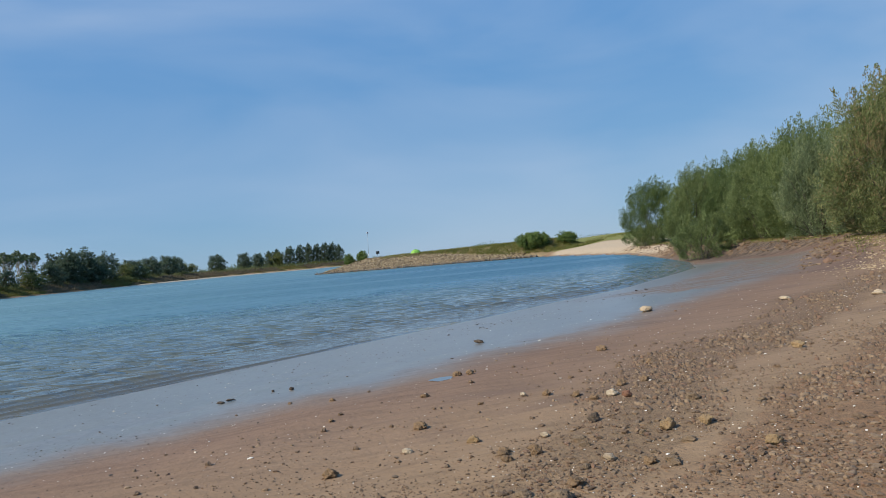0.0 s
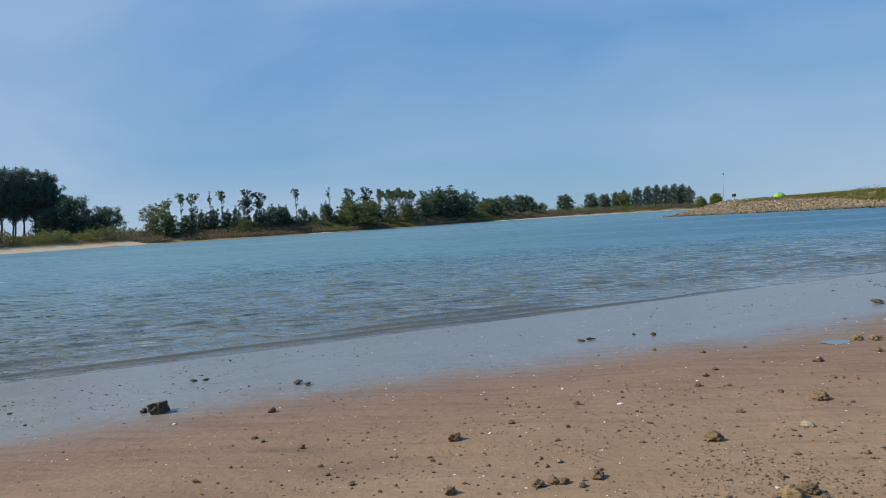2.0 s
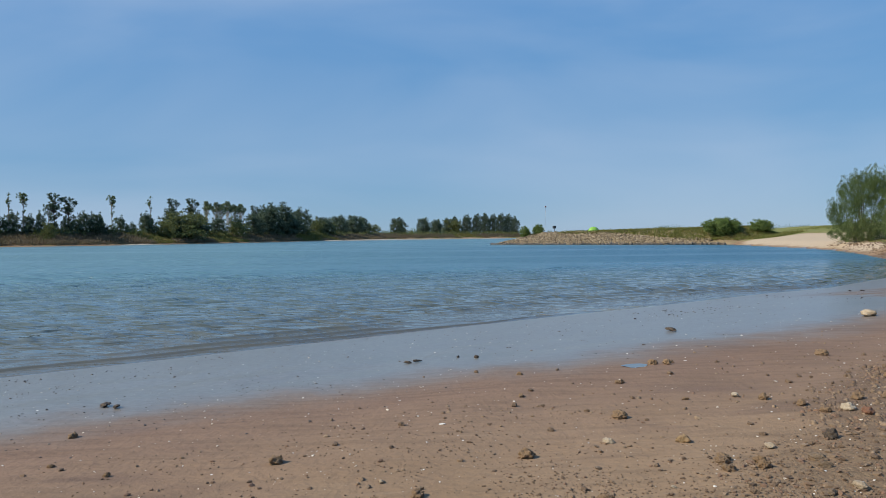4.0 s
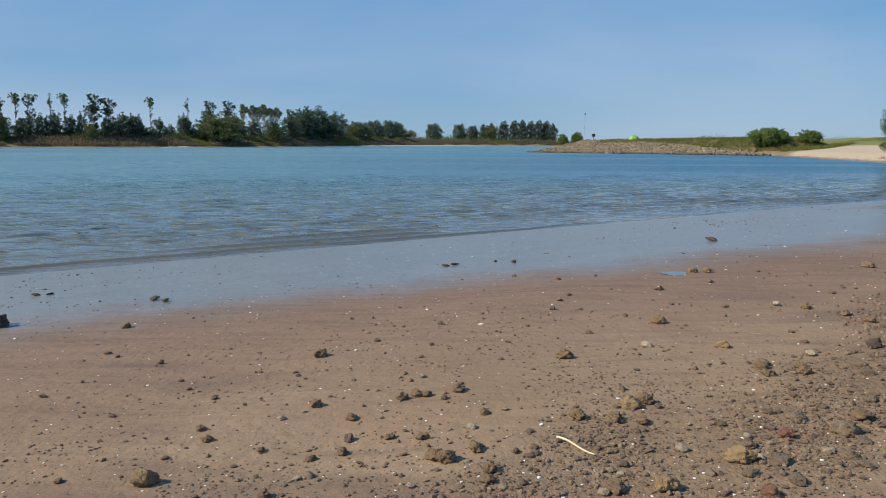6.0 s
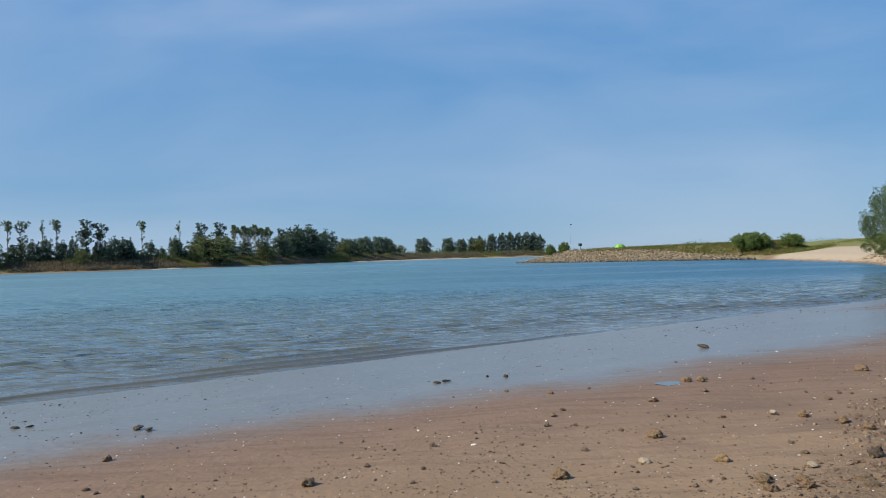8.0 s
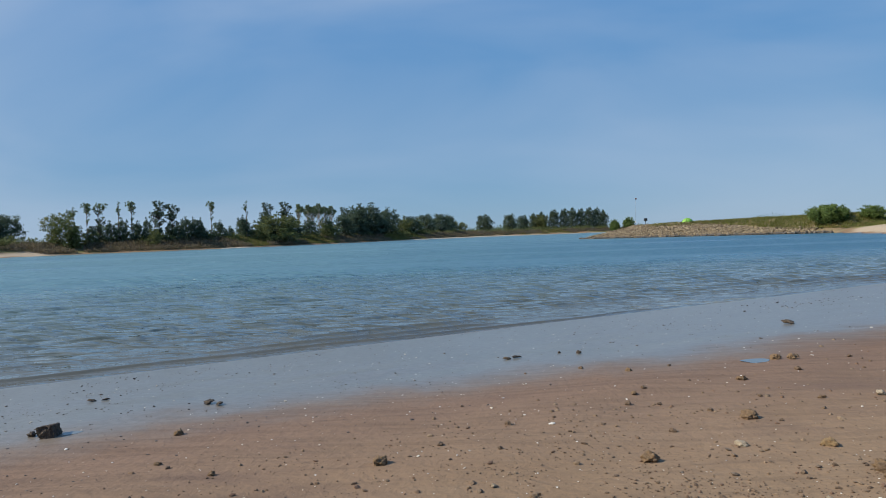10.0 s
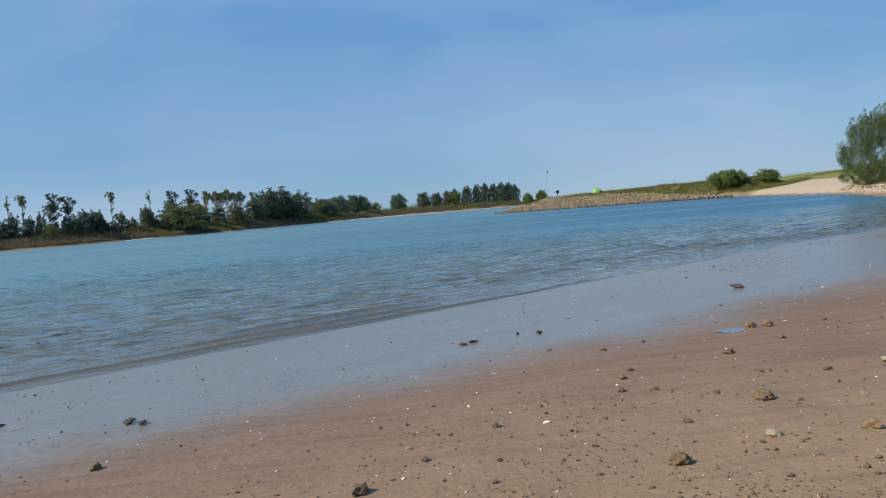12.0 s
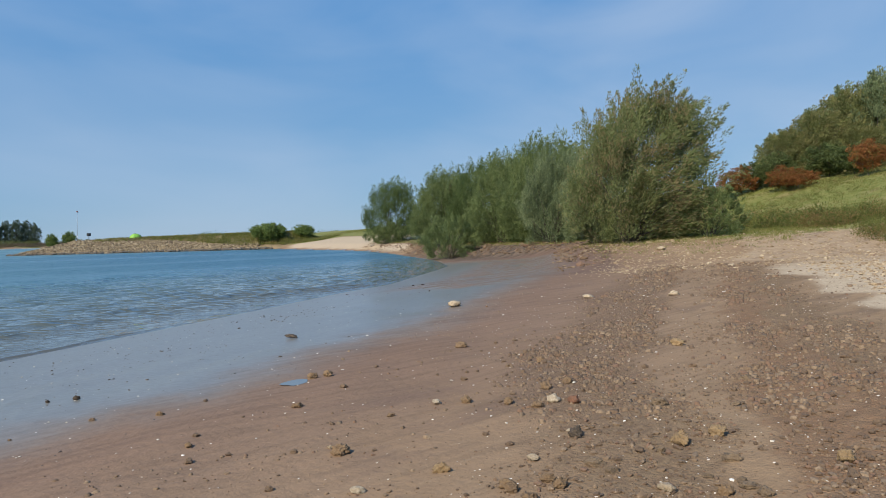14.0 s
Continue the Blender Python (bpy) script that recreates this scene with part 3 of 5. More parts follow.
# the strip along the beach is finer, so that the last waves stand out; it takes the place of the open sheet there
alongs, outs = np.linspace(-15, 21, 460), np.concatenate([np.linspace(-0.6, 3.0, 104), np.linspace(3.05, 5.4, 36)])
A, O = np.meshgrid(alongs, outs)
knots = [(shore_along(a, b), -0.604 * a + 0.797 * (b - 19)) for a, b in SHORE[1:14]]
V = O + np.interp(A, *zip(*knots))
edge_mesh = water_sheet("river_edge", 0.797 * A - 0.604 * V, 19 + 0.604 * A + 0.797 * V)
wa, wo = shore_offset(WX, WY)
inside = ((wa > -14.7) & (wa < 20.7) & (wo > -0.5) & (wo < 5.1)).ravel()
bm = bmesh.new()
bm.from_mesh(me)
bm.verts.ensure_lookup_table()
bmesh.ops.delete(bm, geom=[bm.verts[i] for i in np.nonzero(inside)[0]], context="VERTS")
bm.from_mesh(edge_mesh)
bm.to_mesh(me)
bm.free()
bpy.data.meshes.remove(edge_mesh)
river = tagged(new("river", me), "rippled blue-green river water reflecting the sky", "river", kind="structure")

# ---- plants ----
def leaf_quads(points, along_way, length, width, rng, face=None):
    """Rhombic leaves at points, pointing along the given ways and, where face is given, turned that way."""
    n = len(points)
    w = along_way / (np.linalg.norm(along_way, axis=1, keepdims=True) + 1e-9)
    side = np.cross(w, rng.normal(size=(n, 3)) if face is None else face + 0.42 * rng.normal(size=(n, 3)))
    side /= np.linalg.norm(side, axis=1, keepdims=True) + 1e-9
    ln, wd = (length * rng.uniform(0.6, 1.3, n))[:, None], (width * rng.uniform(0.7, 1.3, n))[:, None]
    bend = np.cross(side, w) * ln * rng.uniform(-0.12, 0.12, n)[:, None]
    verts = np.stack([points, points + w * ln * 0.45 + side * wd * 0.5 + bend, points + w * ln, points + w * ln * 0.45 - side * wd * 0.5 + bend], 1).reshape(-1, 3)
    return verts, np.arange(n * 4).reshape(n, 4)


def tube(path, radii, sides=5):
    """Vertices and faces of a tapered limb along a path."""
    verts, faces = [], []
    for i, (p, r) in enumerate(zip(path, radii)):
        ahead = Vector(path[min(i + 1, len(path) - 1)]) - Vector(path[max(i - 1, 0)])
        q = ahead.to_track_quat("Z", "Y")
        for k in range(sides):
            a = 2 * math.pi * k / sides
            verts.append(tuple(Vector(p) + q @ Vector((r * math.cos(a), r * math.sin(a), 0))))
        if i:
            b = (i - 1) * sides
            faces += [(b + k, b + (k + 1) % sides, b + sides + (k + 1) % sides, b + sides + k) for k in range(sides)]
    return verts, faces


def joined(pieces):
    verts, faces = [], []
    for v, f in pieces:
        base = len(verts)
        verts += [tuple(p) for p in v]
        faces += [tuple(i + base for i in q) for q in f]
    return verts, faces


def thing(name, label, category, group=""):
    return tagged(new(name), label, category, group)


def crown_width(q):
    """The share of its full width that a willow has at a share q of its height."""
    return np.where(q < 0.34, 0.80 + 0.20 * q / 0.34, np.sqrt(np.maximum(0.0, 1 - ((np.maximum(q, 0.34) - 0.34) / 0.73) ** 2)))


def willow(name, label, seed, height, width, leaves, leaf, leaf_size=0.2, lean=0.12, group="willows by the bay", plumes=96, category="tree", plump=1.0):
    """A many-stemmed wind-combed willow: stems fan out of the ground and end in leafy plumes, with dark gaps between them."""
    rng = np.random.default_rng(seed)
    tree = thing(name, label, category, group)
    limbs, P, W, N = [], [], [], []
    bulk = rng.uniform(0.6, 1.5, plumes)
    for i in range(plumes):
        q = (i + 0.5) / plumes
        a = i * 2.39996 + rng.uniform(-0.35, 0.35)
        out = np.array([math.cos(a), math.sin(a), 0.0])
        ring = float(crown_width(np.array(q))) * width * 0.5 * (0.50 + 0.36 * math.sqrt(rng.uniform()))
        sway = lean * height * q ** 1.6
        base = out * ring + np.array([sway, 0, height * (0.02 + 0.74 * q)])
        way = out * (0.62 - 0.34 * q) + np.array([lean * 1.9, 0, 0.30 + 0.75 * q]) + rng.normal(0, 0.16, 3)
        way /= np.linalg.norm(way)
        long = height * rng.uniform(0.15, 0.26) * (1 + 0.25 * q) * plump ** -0.35
        thick = long * rng.uniform(0.20, 0.30) * (1.25 - 0.45 * q) * plump
        if i % max(plumes // 14, 1) == 0:
            foot = out * 0.05 * width
            limbs.append(tube([tuple(foot), tuple((foot + base) * np.array([0.42, 0.42, 0.55]) + rng.normal(0, 0.06, 3)), tuple(base), tuple(base + way * long * 0.6)],
                              (0.0085 * height, 0.006 * height, 0.003 * height, 0.001 * height)))
        e1 = np.cross(way, (0.3, 0.2, 0.9))
        e1 /= np.linalg.norm(e1)
        e2 = np.cross(way, e1)
        # three to five twigs make one plume: each a tapering brush of leaves
        twigs = rng.integers(4, 7)
        n = max(int(leaves * 0.8 / plumes * bulk[i] / twigs), 10)
        for k in range(twigs):
            b = rng.uniform(0, 6.283)
            shift = (e1 * math.cos(b) + e2 * math.sin(b)) * thick * rng.uniform(0.1, 0.95)
            reach = long * rng.uniform(0.55, 1.2)
            t = rng.uniform(0, 1, n) ** 0.85
            c, rr = rng.uniform(0, 6.283, n), np.sqrt(rng.uniform(0.2, 1, n))
            brush = thick * 0.55 * np.sin(np.pi * np.minimum(0.18 + 0.80 * t, 1.0)) ** 0.8 * rr
            radial = np.cos(c)[:, None] * e1 + np.sin(c)[:, None] * e2
            fan = way + 0.30 * shift / (thick + 1e-6)
            P.append(base + shift + fan * (reach * t)[:, None] + np.array([lean * 2.2, 0, -0.12]) * (reach * 0.4 * t * t)[:, None] + radial * brush[:, None])
            N.append(radial + 0.8 * shift / (thick + 1e-6) + 0.35 * way + np.array([0, 0, 0.25]))
            W.append(fan * 1.1 + radial * 0.55 + np.array([lean * 2.0, 0, 0]) + rng.normal(0, 0.35, (n, 3)))
    # leaves deep inside close the crown
    n = leaves // 7
    q, a = rng.uniform(0.0, 0.9, n), rng.uniform(0, 6.283, n)
    ring = crown_width(q) * np.sqrt(rng.uniform(0.0, 1.0, n)) * width * 0.37
    P.append(np.stack([np.cos(a) * ring + lean * height * q ** 1.6, np.sin(a) * ring, height * (0.02 + 0.84 * q)], 1))
    W.append(np.stack([np.cos(a) + 1.5 * lean, np.sin(a), 0.7 + 0 * q], 1) + rng.normal(0, 0.6, (n, 3)))
    N.append(np.stack([np.cos(a), np.sin(a), 0.3 + 0 * q], 1))
    P, W, N = np.concatenate(P), np.concatenate(W), np.concatenate(N)
    keep = P[:, 2] > 0.06
    P, W, N = P[keep], W[keep], N[keep]
    side = np.percentile(np.abs(P[:, 1]), 98.5)
    fit = np.array([0.5 * width / side, 0.5 * width / side, height / np.percentile(P[:, 2], 99.85)])
    v, f = leaf_quads(P * fit, W, leaf_size * 1.1, leaf_size * 0.34, rng, N)
    for lv, lf in limbs:
        part("stem", mesh_of("stem", np.array(lv) * fit, lf, BARK), tree)
    part("crown", mesh_of("crown", v, f, leaf, False), tree)
    return tree


def clump_tree(name, label, seed, height, clumps, count, leaf, leaf_size, bark=BARK, trunk=0.9, limbs_to=0.8, stems=1, category="tree", group="", low=0.0):
    """A trunk with limbs to clumps of leaves; clumps are (x, y, z, radius, squash) in parts of the height."""
    rng = np.random.default_rng(seed)
    tree = thing(name, label, category, group)
    wood = []
    for s in range(stems):
        ox, oy = (rng.normal(0, 0.06, 2) * height) if stems > 1 else (0, 0)
        h = height * trunk * rng.uniform(0.9, 1.0)
        path = [(ox + rng.normal(0, 0.006) * height, oy + rng.normal(0, 0.006) * height, h * q) for q in np.linspace(0, 1, 7)]
        wood.append(tube(path, np.linspace(0.014, 0.003, 7) * height / stems ** 0.4, 6))
    P, W, N = [], [], []
    total = sum(c[3] ** 2 for c in clumps)
    for x, y, z, r, squash in clumps:
        centre = np.array([x, y, z]) * height
        if limbs_to:
            foot = (0, 0, max(0.08, z * limbs_to - 0.05) * height)
            wood.append(tube([foot, tuple((np.array(foot) + centre) / 2 + rng.normal(0, 0.01, 3) * height), tuple(centre)], (0.0055 * height, 0.004 * height, 0.0015 * height), 4))
        n = max(int(count * r * r / total), 8)
        # sub-clumps give the ragged outline
        subs = rng.normal(size=(max(int(n / 26), 4), 3))
        subs /= np.linalg.norm(subs, axis=1, keepdims=True)
        subs *= rng.uniform(0.45, 1.05, (len(subs), 1))
        pick = rng.integers(len(subs), size=n)
        spot = subs[pick] + rng.normal(0, 0.17, (n, 3))
        pts = centre + spot * np.array([r, r, r * squash]) * height
        P.append(pts)
        N.append(spot + 0.6 * np.array([x, y, z - 0.5]) / (r + 1e-6) * 0.3)
        W.append(spot + rng.normal(0, 0.7, (n, 3)) + np.array([0, 0, 0.15]))
    P, W, N = np.concatenate(P), np.concatenate(W), np.concatenate(N)
    P[:, 2] = np.maximum(P[:, 2] * height / np.percentile(P[:, 2], 99.7), low * height + 0.02)
    v, f = leaf_quads(P, W, leaf_size * height, leaf_size * height * 0.62, rng, N)
    part("trunk", mesh_of("trunk", *joined(wood), bark), tree)
    part("crown", mesh_of("crown", v, f, leaf, False), tree)
    return tree


def rounded(seed, n, r0, z0, z1, wide, r=0.16, squash=0.9):
    """Clumps filling a rounded crown from z0 to z1."""
    rng = np.random.default_rng(seed)
    out = []
    for i in range(n):
        up = 1 - 2 * (i + 0.5) / n
        ring = math.sqrt(1 - up * up)
        a, deep = i * 2.39996 + rng.uniform(-0.3, 0.3), rng.uniform(0.45, 1.0)
        low = 1.0 if up > 0 else 0.92
        out.append((math.cos(a) * ring * wide * deep, math.sin(a) * ring * wide * deep, (z0 + z1) / 2 + up * (z1 - z0) / 2 * (0.75 + 0.25 * deep) * low, r * rng.uniform(0.7, 1.2), squash))
    return out


def far_base(x, y):
    return 0.7


def stand(proto, spots, height, seed, z_of=ground_z, width=None, turn=None):
    """The prototype at the first spot, and copies of it at the others; a spot is x, y, height or x, y, height, width."""
    rng = np.random.default_rng(seed)
    for i, (x, y, h, *w) in enumerate(spots):
        k = h / height
        s = w[0] / width if w and width else k
        m = Matrix.LocRotScale((x, y, z_of(x, y) - 0.05), Euler((0, 0, rng.uniform(0, 6.28) if turn is None else turn + rng.uniform(-0.35, 0.35))), (s, s, k))
        if i == 0:
            first = m
        else:
            copy_thing(proto, m)
    proto.matrix_basis = first


def tufts(name, px, py, pz, tall, wide, blades, leaf, seed, droop=0.35):
    """Many tufts of upright blades in one mesh."""
    rng = np.random.default_rng(seed)
    n = len(px)
    P = np.repeat(np.stack([px, py, pz], 1), blades, 0)
    t = np.repeat(tall, blades)
    P[:, :2] += rng.normal(0, 1, (n * blades, 2)) * np.repeat(wide, blades)[:, None]
    W = np.stack([rng.normal(0.1, droop, n * blades), rng.normal(0, droop, n * blades), np.ones(n * blades)], 1)
    v, f = leaf_quads(P, W, 1.0, 0.16, rng)
    v = v.reshape(-1, 4, 3)
    v = (P[:, None] + (v - P[:, None]) * t[:, None, None]).reshape(-1, 3)
    return mesh_of(name, v, f, leaf, False)


def bushy(name, px, py, pz, tall, leaf, seed, per=60, size=0.16):
    """Leafy low growth in one mesh: little mounds of leaves."""
    rng = np.random.default_rng(seed)
    n = len(px) * per
    spot = rng.normal(size=(n, 3))
    spot /= np.linalg.norm(spot, axis=1, keepdims=True)
    spot *= rng.uniform(0.5, 1, (n, 1))
    spot[:, 2] = np.abs(spot[:, 2])
    t = np.repeat(tall, per)[:, None]
    P = np.repeat(np.stack([px, py, pz], 1), per, 0) + spot * t * np.array([0.9, 0.9, 1.0])
    v, f = leaf_quads(P, spot + rng.normal(0, 0.6, (n, 3)) + np.array([0, 0, 0.4]), 1.0, 0.45, rng)
    v = v.reshape(-1, 4, 3)
    v = (P[:, None] + (v - P[:, None]) * (size * t)[:, :, None]).reshape(-1, 3)
    return mesh_of(name, v, f, leaf, False)


# willows round the bay
WIND = -0.64
green_willow = willow("willow", "tall green willow with upswept leafy stems on the bank", 3, 8.5, 7.0, 62000, WILLOW_LEAF, 0.16, 0.10, plumes=120, plump=1.75)
stand(green_willow, [(41.3, 58.2, 7.7, 6.2), (41.0, 48.6, 8.0, 6.6), (39.8, 42.8, 8.6, 6.8), (45.5, 62.5, 7.4, 7.0), (47.5, 53.0, 8.4, 7.2)], 8.5, 1, width=7.0, turn=WIND)
dark_willow = willow("willow", "dense dark green willow with a rounded crown on the bank", 4, 8.5, 7.2, 50000, WILLOW_DARK, 0.17, 0.07, plumes=100, plump=1.8)
stand(dark_willow, [(56.6, 91.3, 9.4, 7.6), (42.8, 53.6, 8.1, 6.2), (44.2, 45.5, 7.6, 6.0)], 8.5, 3, width=7.2, turn=WIND)
silver_willow = willow("willow", "grey-green willow with silvery leaves on the bank", 5, 7.5, 6.5, 42000, WILLOW_SILVER, 0.17, 0.13, plumes=90, plump=1.6)
stand(silver_willow, [(37.2, 34.6, 7.2, 5.4), (36.8, 38.6, 6.8, 4.8)], 7.5, 2, width=6.5, turn=WIND)
big_willow = willow("willow", "big windswept willow with partly browning leaves beside the beach", 8, 9.6, 7.6, 116000, WILLOW_DRY, 0.16, 0.16, plumes=140, plump=1.25)
stand(big_willow, [(30.7, 26.6, 8.5, 6.9)], 9.6, 4, width=7.6, turn=WIND)
low_willow = willow("willow_bush", "low willow bush hanging over the muddy bank", 12, 3.6, 4.0, 14000, WILLOW_LEAF, 0.14, 0.05, "willow bushes by the bay", 46, plump=1.5)
stand(low_willow, [(34.2, 47.4, 3.6, 4.2), (32.8, 23.2, 2.8, 3.2), (54.0, 88.5, 3.2, 4.0)], 3.6, 5, width=4.0, turn=WIND)

# wood and red shrubs above the meadow
wood_tree = willow("tree", "mixed green and yellowing windswept tree on the grassy bank", 21, 9.0, 6.0, 22000, OAK_LEAF, 0.26, 0.10, "trees above the meadow", 60, plump=1.8)
green_tree = willow("tree", "tall grey-green tree with an uneven windswept crown on the grassy bank", 22, 9.0, 5.0, 20000, WILLOW_SILVER, 0.26, 0.13, "trees above the meadow", 54, plump=1.6)
stand(green_tree, [(80.5, 38.0, 10.3, 6.4), (77.2, 33.2, 10.6, 6.4), (84.5, 31.0, 12.0, 7.4), (74.6, 38.4, 7.4, 5.4), (83.0, 26.6, 12.6, 8.0), (71.0, 40.5, 5.4, 4.6)], 9.0, 20, width=5.0, turn=WIND)
stand(wood_tree, [(69.5, 38.8, 5.2, 4.8), (72.0, 37.2, 6.6, 5.8), (76.4, 36.1, 8.8, 7.0), (81.5, 34.4, 10.4, 8.4), (79.1, 29.4, 10.4, 8.4), (88.0, 28.0, 12.4, 10), (72.5, 33.2, 4.4, 5.2), (76.0, 31.0, 5.8, 5.8)],
      9.0, 21, width=6.0, turn=WIND)
red_shrub = clump_tree("shrub", "red autumn shrub at the top of the meadow", 23, 3.0, rounded(23, 22, 0, 0.2, 0.78, 0.5, 0.19, 0.8), 6200, RED_LEAF, 0.045, trunk=0.5, category="shrub",
                       group="red shrubs on the bank")
stand(red_shrub, [(65.6, 41.4, 2.9, 4.2), (63.6, 35.8, 2.3, 3.4), (62.8, 33.8, 1.9, 3.4), (62.6, 28.0, 3.0, 3.2), (63.6, 26.0, 2.2, 3.2)], 3.0, 22, width=3.6)
green_shrub = clump_tree("shrub", "dense green shrub on the bank", 25, 3.0, rounded(25, 22, 0, 0.16, 0.76, 0.5, 0.19, 0.85), 5200, SHRUB_LEAF, 0.055, trunk=0.4, category="shrub", group="green shrubs")
stand(green_shrub, [(62.0, 41.4, 1.7, 2.4), (66.8, 37.6, 3.2, 3.4), (67.4, 40.6, 2.8, 3.4), (68.0, 33.6, 3.0, 4.2), (66.2, 30.6, 2.6, 3.6)], 3.0, 24, width=3.2)

# poplars, oaks and willows of the far bank
def tufted(seed, tufts_at, spread=0.42):
    """Clumps of a tree whose leaves gather in tufts: each tuft is (x, z, radius, clumps) in parts of the height."""
    rng = np.random.default_rng(seed)
    out = []
    for x, z, r, n in tufts_at:
        r *= 1.45
        depth = rng.uniform(-0.4, 0.4) * r
        for k in range(n):
            way = rng.normal(size=3)
            way *= rng.uniform(0.3, 0.8) * r / np.linalg.norm(way)
            out.append((x + way[0], depth + way[1], z + 0.8 * way[2], r * spread * rng.uniform(0.7, 1.25), 0.8))
    return out


FOOT_GROWTH = [(0.0, 0.08, 0.07, 4), (0.07, 0.06, 0.05, 3)]
slender = clump_tree("poplar", "slender half-bare poplar with a tufted top on the far bank", 31, 23.0,
                     tufted(31, [(0.0, 0.91, 0.075, 9), (0.05, 0.86, 0.05, 4), (0.03, 0.77, 0.035, 3), (0.0, 0.63, 0.04, 3), (0.055, 0.48, 0.05, 4), (0.03, 0.30, 0.08, 6), (-0.05, 0.18, 0.08, 5)] + FOOT_GROWTH),
                     3600, POPLAR_LEAF, 0.021, PALE_BARK, limbs_to=0.96, group="poplars on the far bank")
stand(slender, [(-182.1, 326.3, 23.4), (-154.9, 354.4, 23.5), (-199.7, 318.2, 23.0)], 23.0, 31, far_base, turn=0.4)
thin = clump_tree("poplar", "thin poplar with a few leafy tufts on the far bank", 32, 23.0,
                  tufted(32, [(0.0, 0.95, 0.028, 4), (-0.02, 0.84, 0.05, 6), (0.03, 0.73, 0.03, 3), (0.0, 0.56, 0.035, 3), (0.0, 0.42, 0.06, 5), (0.03, 0.26, 0.085, 7), (-0.05, 0.14, 0.08, 6)] + FOOT_GROWTH),
                  3000, POPLAR_LEAF, 0.021, PALE_BARK, limbs_to=0.96, group="poplars on the far bank")
stand(thin, [(-187.5, 324.4, 23.2), (-145.9, 379.7, 24.5), (-204, 314.3, 20.9)], 23.0, 34, far_base, turn=0.4)
open_crown = clump_tree("poplar", "wide open-crowned poplar on the far bank", 36, 23.0,
                        tufted(36, [(0.13, 0.90, 0.075, 8), (0.02, 0.91, 0.06, 6), (-0.09, 0.83, 0.06, 5), (0.05, 0.78, 0.05, 4), (0.12, 0.66, 0.05, 4), (0.13, 0.48, 0.06, 5), (0.02, 0.36, 0.09, 6), (0.10, 0.20, 0.09, 6),
                                    (-0.06, 0.2, 0.09, 6)] + FOOT_GROWTH), 4200, POPLAR_LEAF, 0.021, PALE_BARK, limbs_to=0.96, group="poplars on the far bank")
stand(open_crown, [(-195, 319.9, 22.7), (-209.0, 318.5, 20.0), (-176.0, 336.0, 18.0)], 23.0, 36, far_base, turn=0.4)
full = clump_tree("poplar", "leafy poplar with uneven crown on the far bank", 33, 23.0,
                  tufted(33, [(-0.02, 0.90, 0.085, 8), (0.09, 0.85, 0.075, 7), (-0.09, 0.74, 0.075, 6), (0.03, 0.72, 0.09, 8), (0.09, 0.60, 0.06, 5), (-0.03, 0.53, 0.085, 7), (0.0, 0.36, 0.09, 8), (-0.05, 0.20, 0.10, 7),
                              (0.07, 0.16, 0.10, 7)]), 6400, DARK_LEAF, 0.022, limbs_to=0.94, group="poplars on the far bank")
stand(full, [(-171.8, 333, 23.5), (-167.9, 338.4, 22.0), (-144.8, 408.9, 24.8), (-140.7, 429.3, 25.9), (-122.6, 508.2, 24.9), (-194.7, 320.2, 15.5)], 23.0, 33, far_base, turn=0.4)
bare = clump_tree("poplar", "pale-trunked poplar with thin foliage on the far bank", 35, 25.0,
                  tufted(35, [(0.0, 0.90, 0.085, 8), (0.10, 0.84, 0.07, 6), (-0.10, 0.83, 0.07, 6), (0.03, 0.74, 0.06, 4), (-0.06, 0.66, 0.04, 3), (0.08, 0.6, 0.035, 2)] + FOOT_GROWTH),
                  4600, POPLAR_LEAF, 0.020, WHITE_BARK, 0.92, 0.8, 3, group="poplars on the far bank")
stand(bare, [(-136.9, 446.3, 25.1), (-134.4, 457.5, 25), (-131.1, 471.9, 26.4), (-127.1, 489.6, 25.3), (-129.0, 481.0, 24.6), (-133.0, 464.0, 24.0)], 25.0, 35, far_base)
dense = clump_tree("tree", "dense dark tree on the far bank", 37, 15.0, rounded(37, 36, 0, 0.08, 0.9, 0.2, 0.13, 1.0), 3400, DARK_LEAF, 0.042, group="dark trees on the far bank")
stand(dense, [(-191.7, 324.3, 14.1, 7), (-187.2, 326.9, 15.5, 6), (-181.2, 329.1, 13.8, 7), (-177.1, 331.3, 15.2, 5), (-164.7, 345.5, 15.6, 8), (-161.8, 349.1, 15.2, 6.5), (-159.5, 351.2, 14.9, 5.5),
              (-152.9, 359.6, 13.7, 6), (-150, 365.1, 10.6, 7), (-147.8, 377.9, 16.3, 6), (-198.5, 321.3, 11.9, 8.5), (-169.5, 338.7, 12.3, 6), (-116.9, 531.1, 27.4, 20.2), (-112.5, 550.4, 28.5, 23),
              (-103.2, 583.8, 26.2, 17.6),
              (-287, 331, 17, 14), (-158, 349, 11, 7), (-166, 341, 12, 7), (-149, 384, 15, 9), (-144, 404, 18.5, 12.2), (-141, 399, 15.5, 13.5), (-138, 436, 14.5, 12.2), (-158, 352, 9, 6), (-176, 336, 9, 6), (-143, 412, 16.5, 12.2), (-139, 433, 18.5, 13.5), (-133, 455, 15.5, 12.2), (-128, 480, 16.5, 13.5), (-121, 500, 19.5, 14.9), (-118.5, 520, 20.5, 14.9)], 15.0, 37, far_base, 7.0)
round_tree = clump_tree("tree", "round dark-crowned tree standing apart on the far bank", 39, 15.0, rounded(39, 56, 0, 0.14, 0.88, 0.36, 0.17, 0.9), 7600, DARK_LEAF, 0.042, trunk=0.7,
                        group="round trees on the far bank")
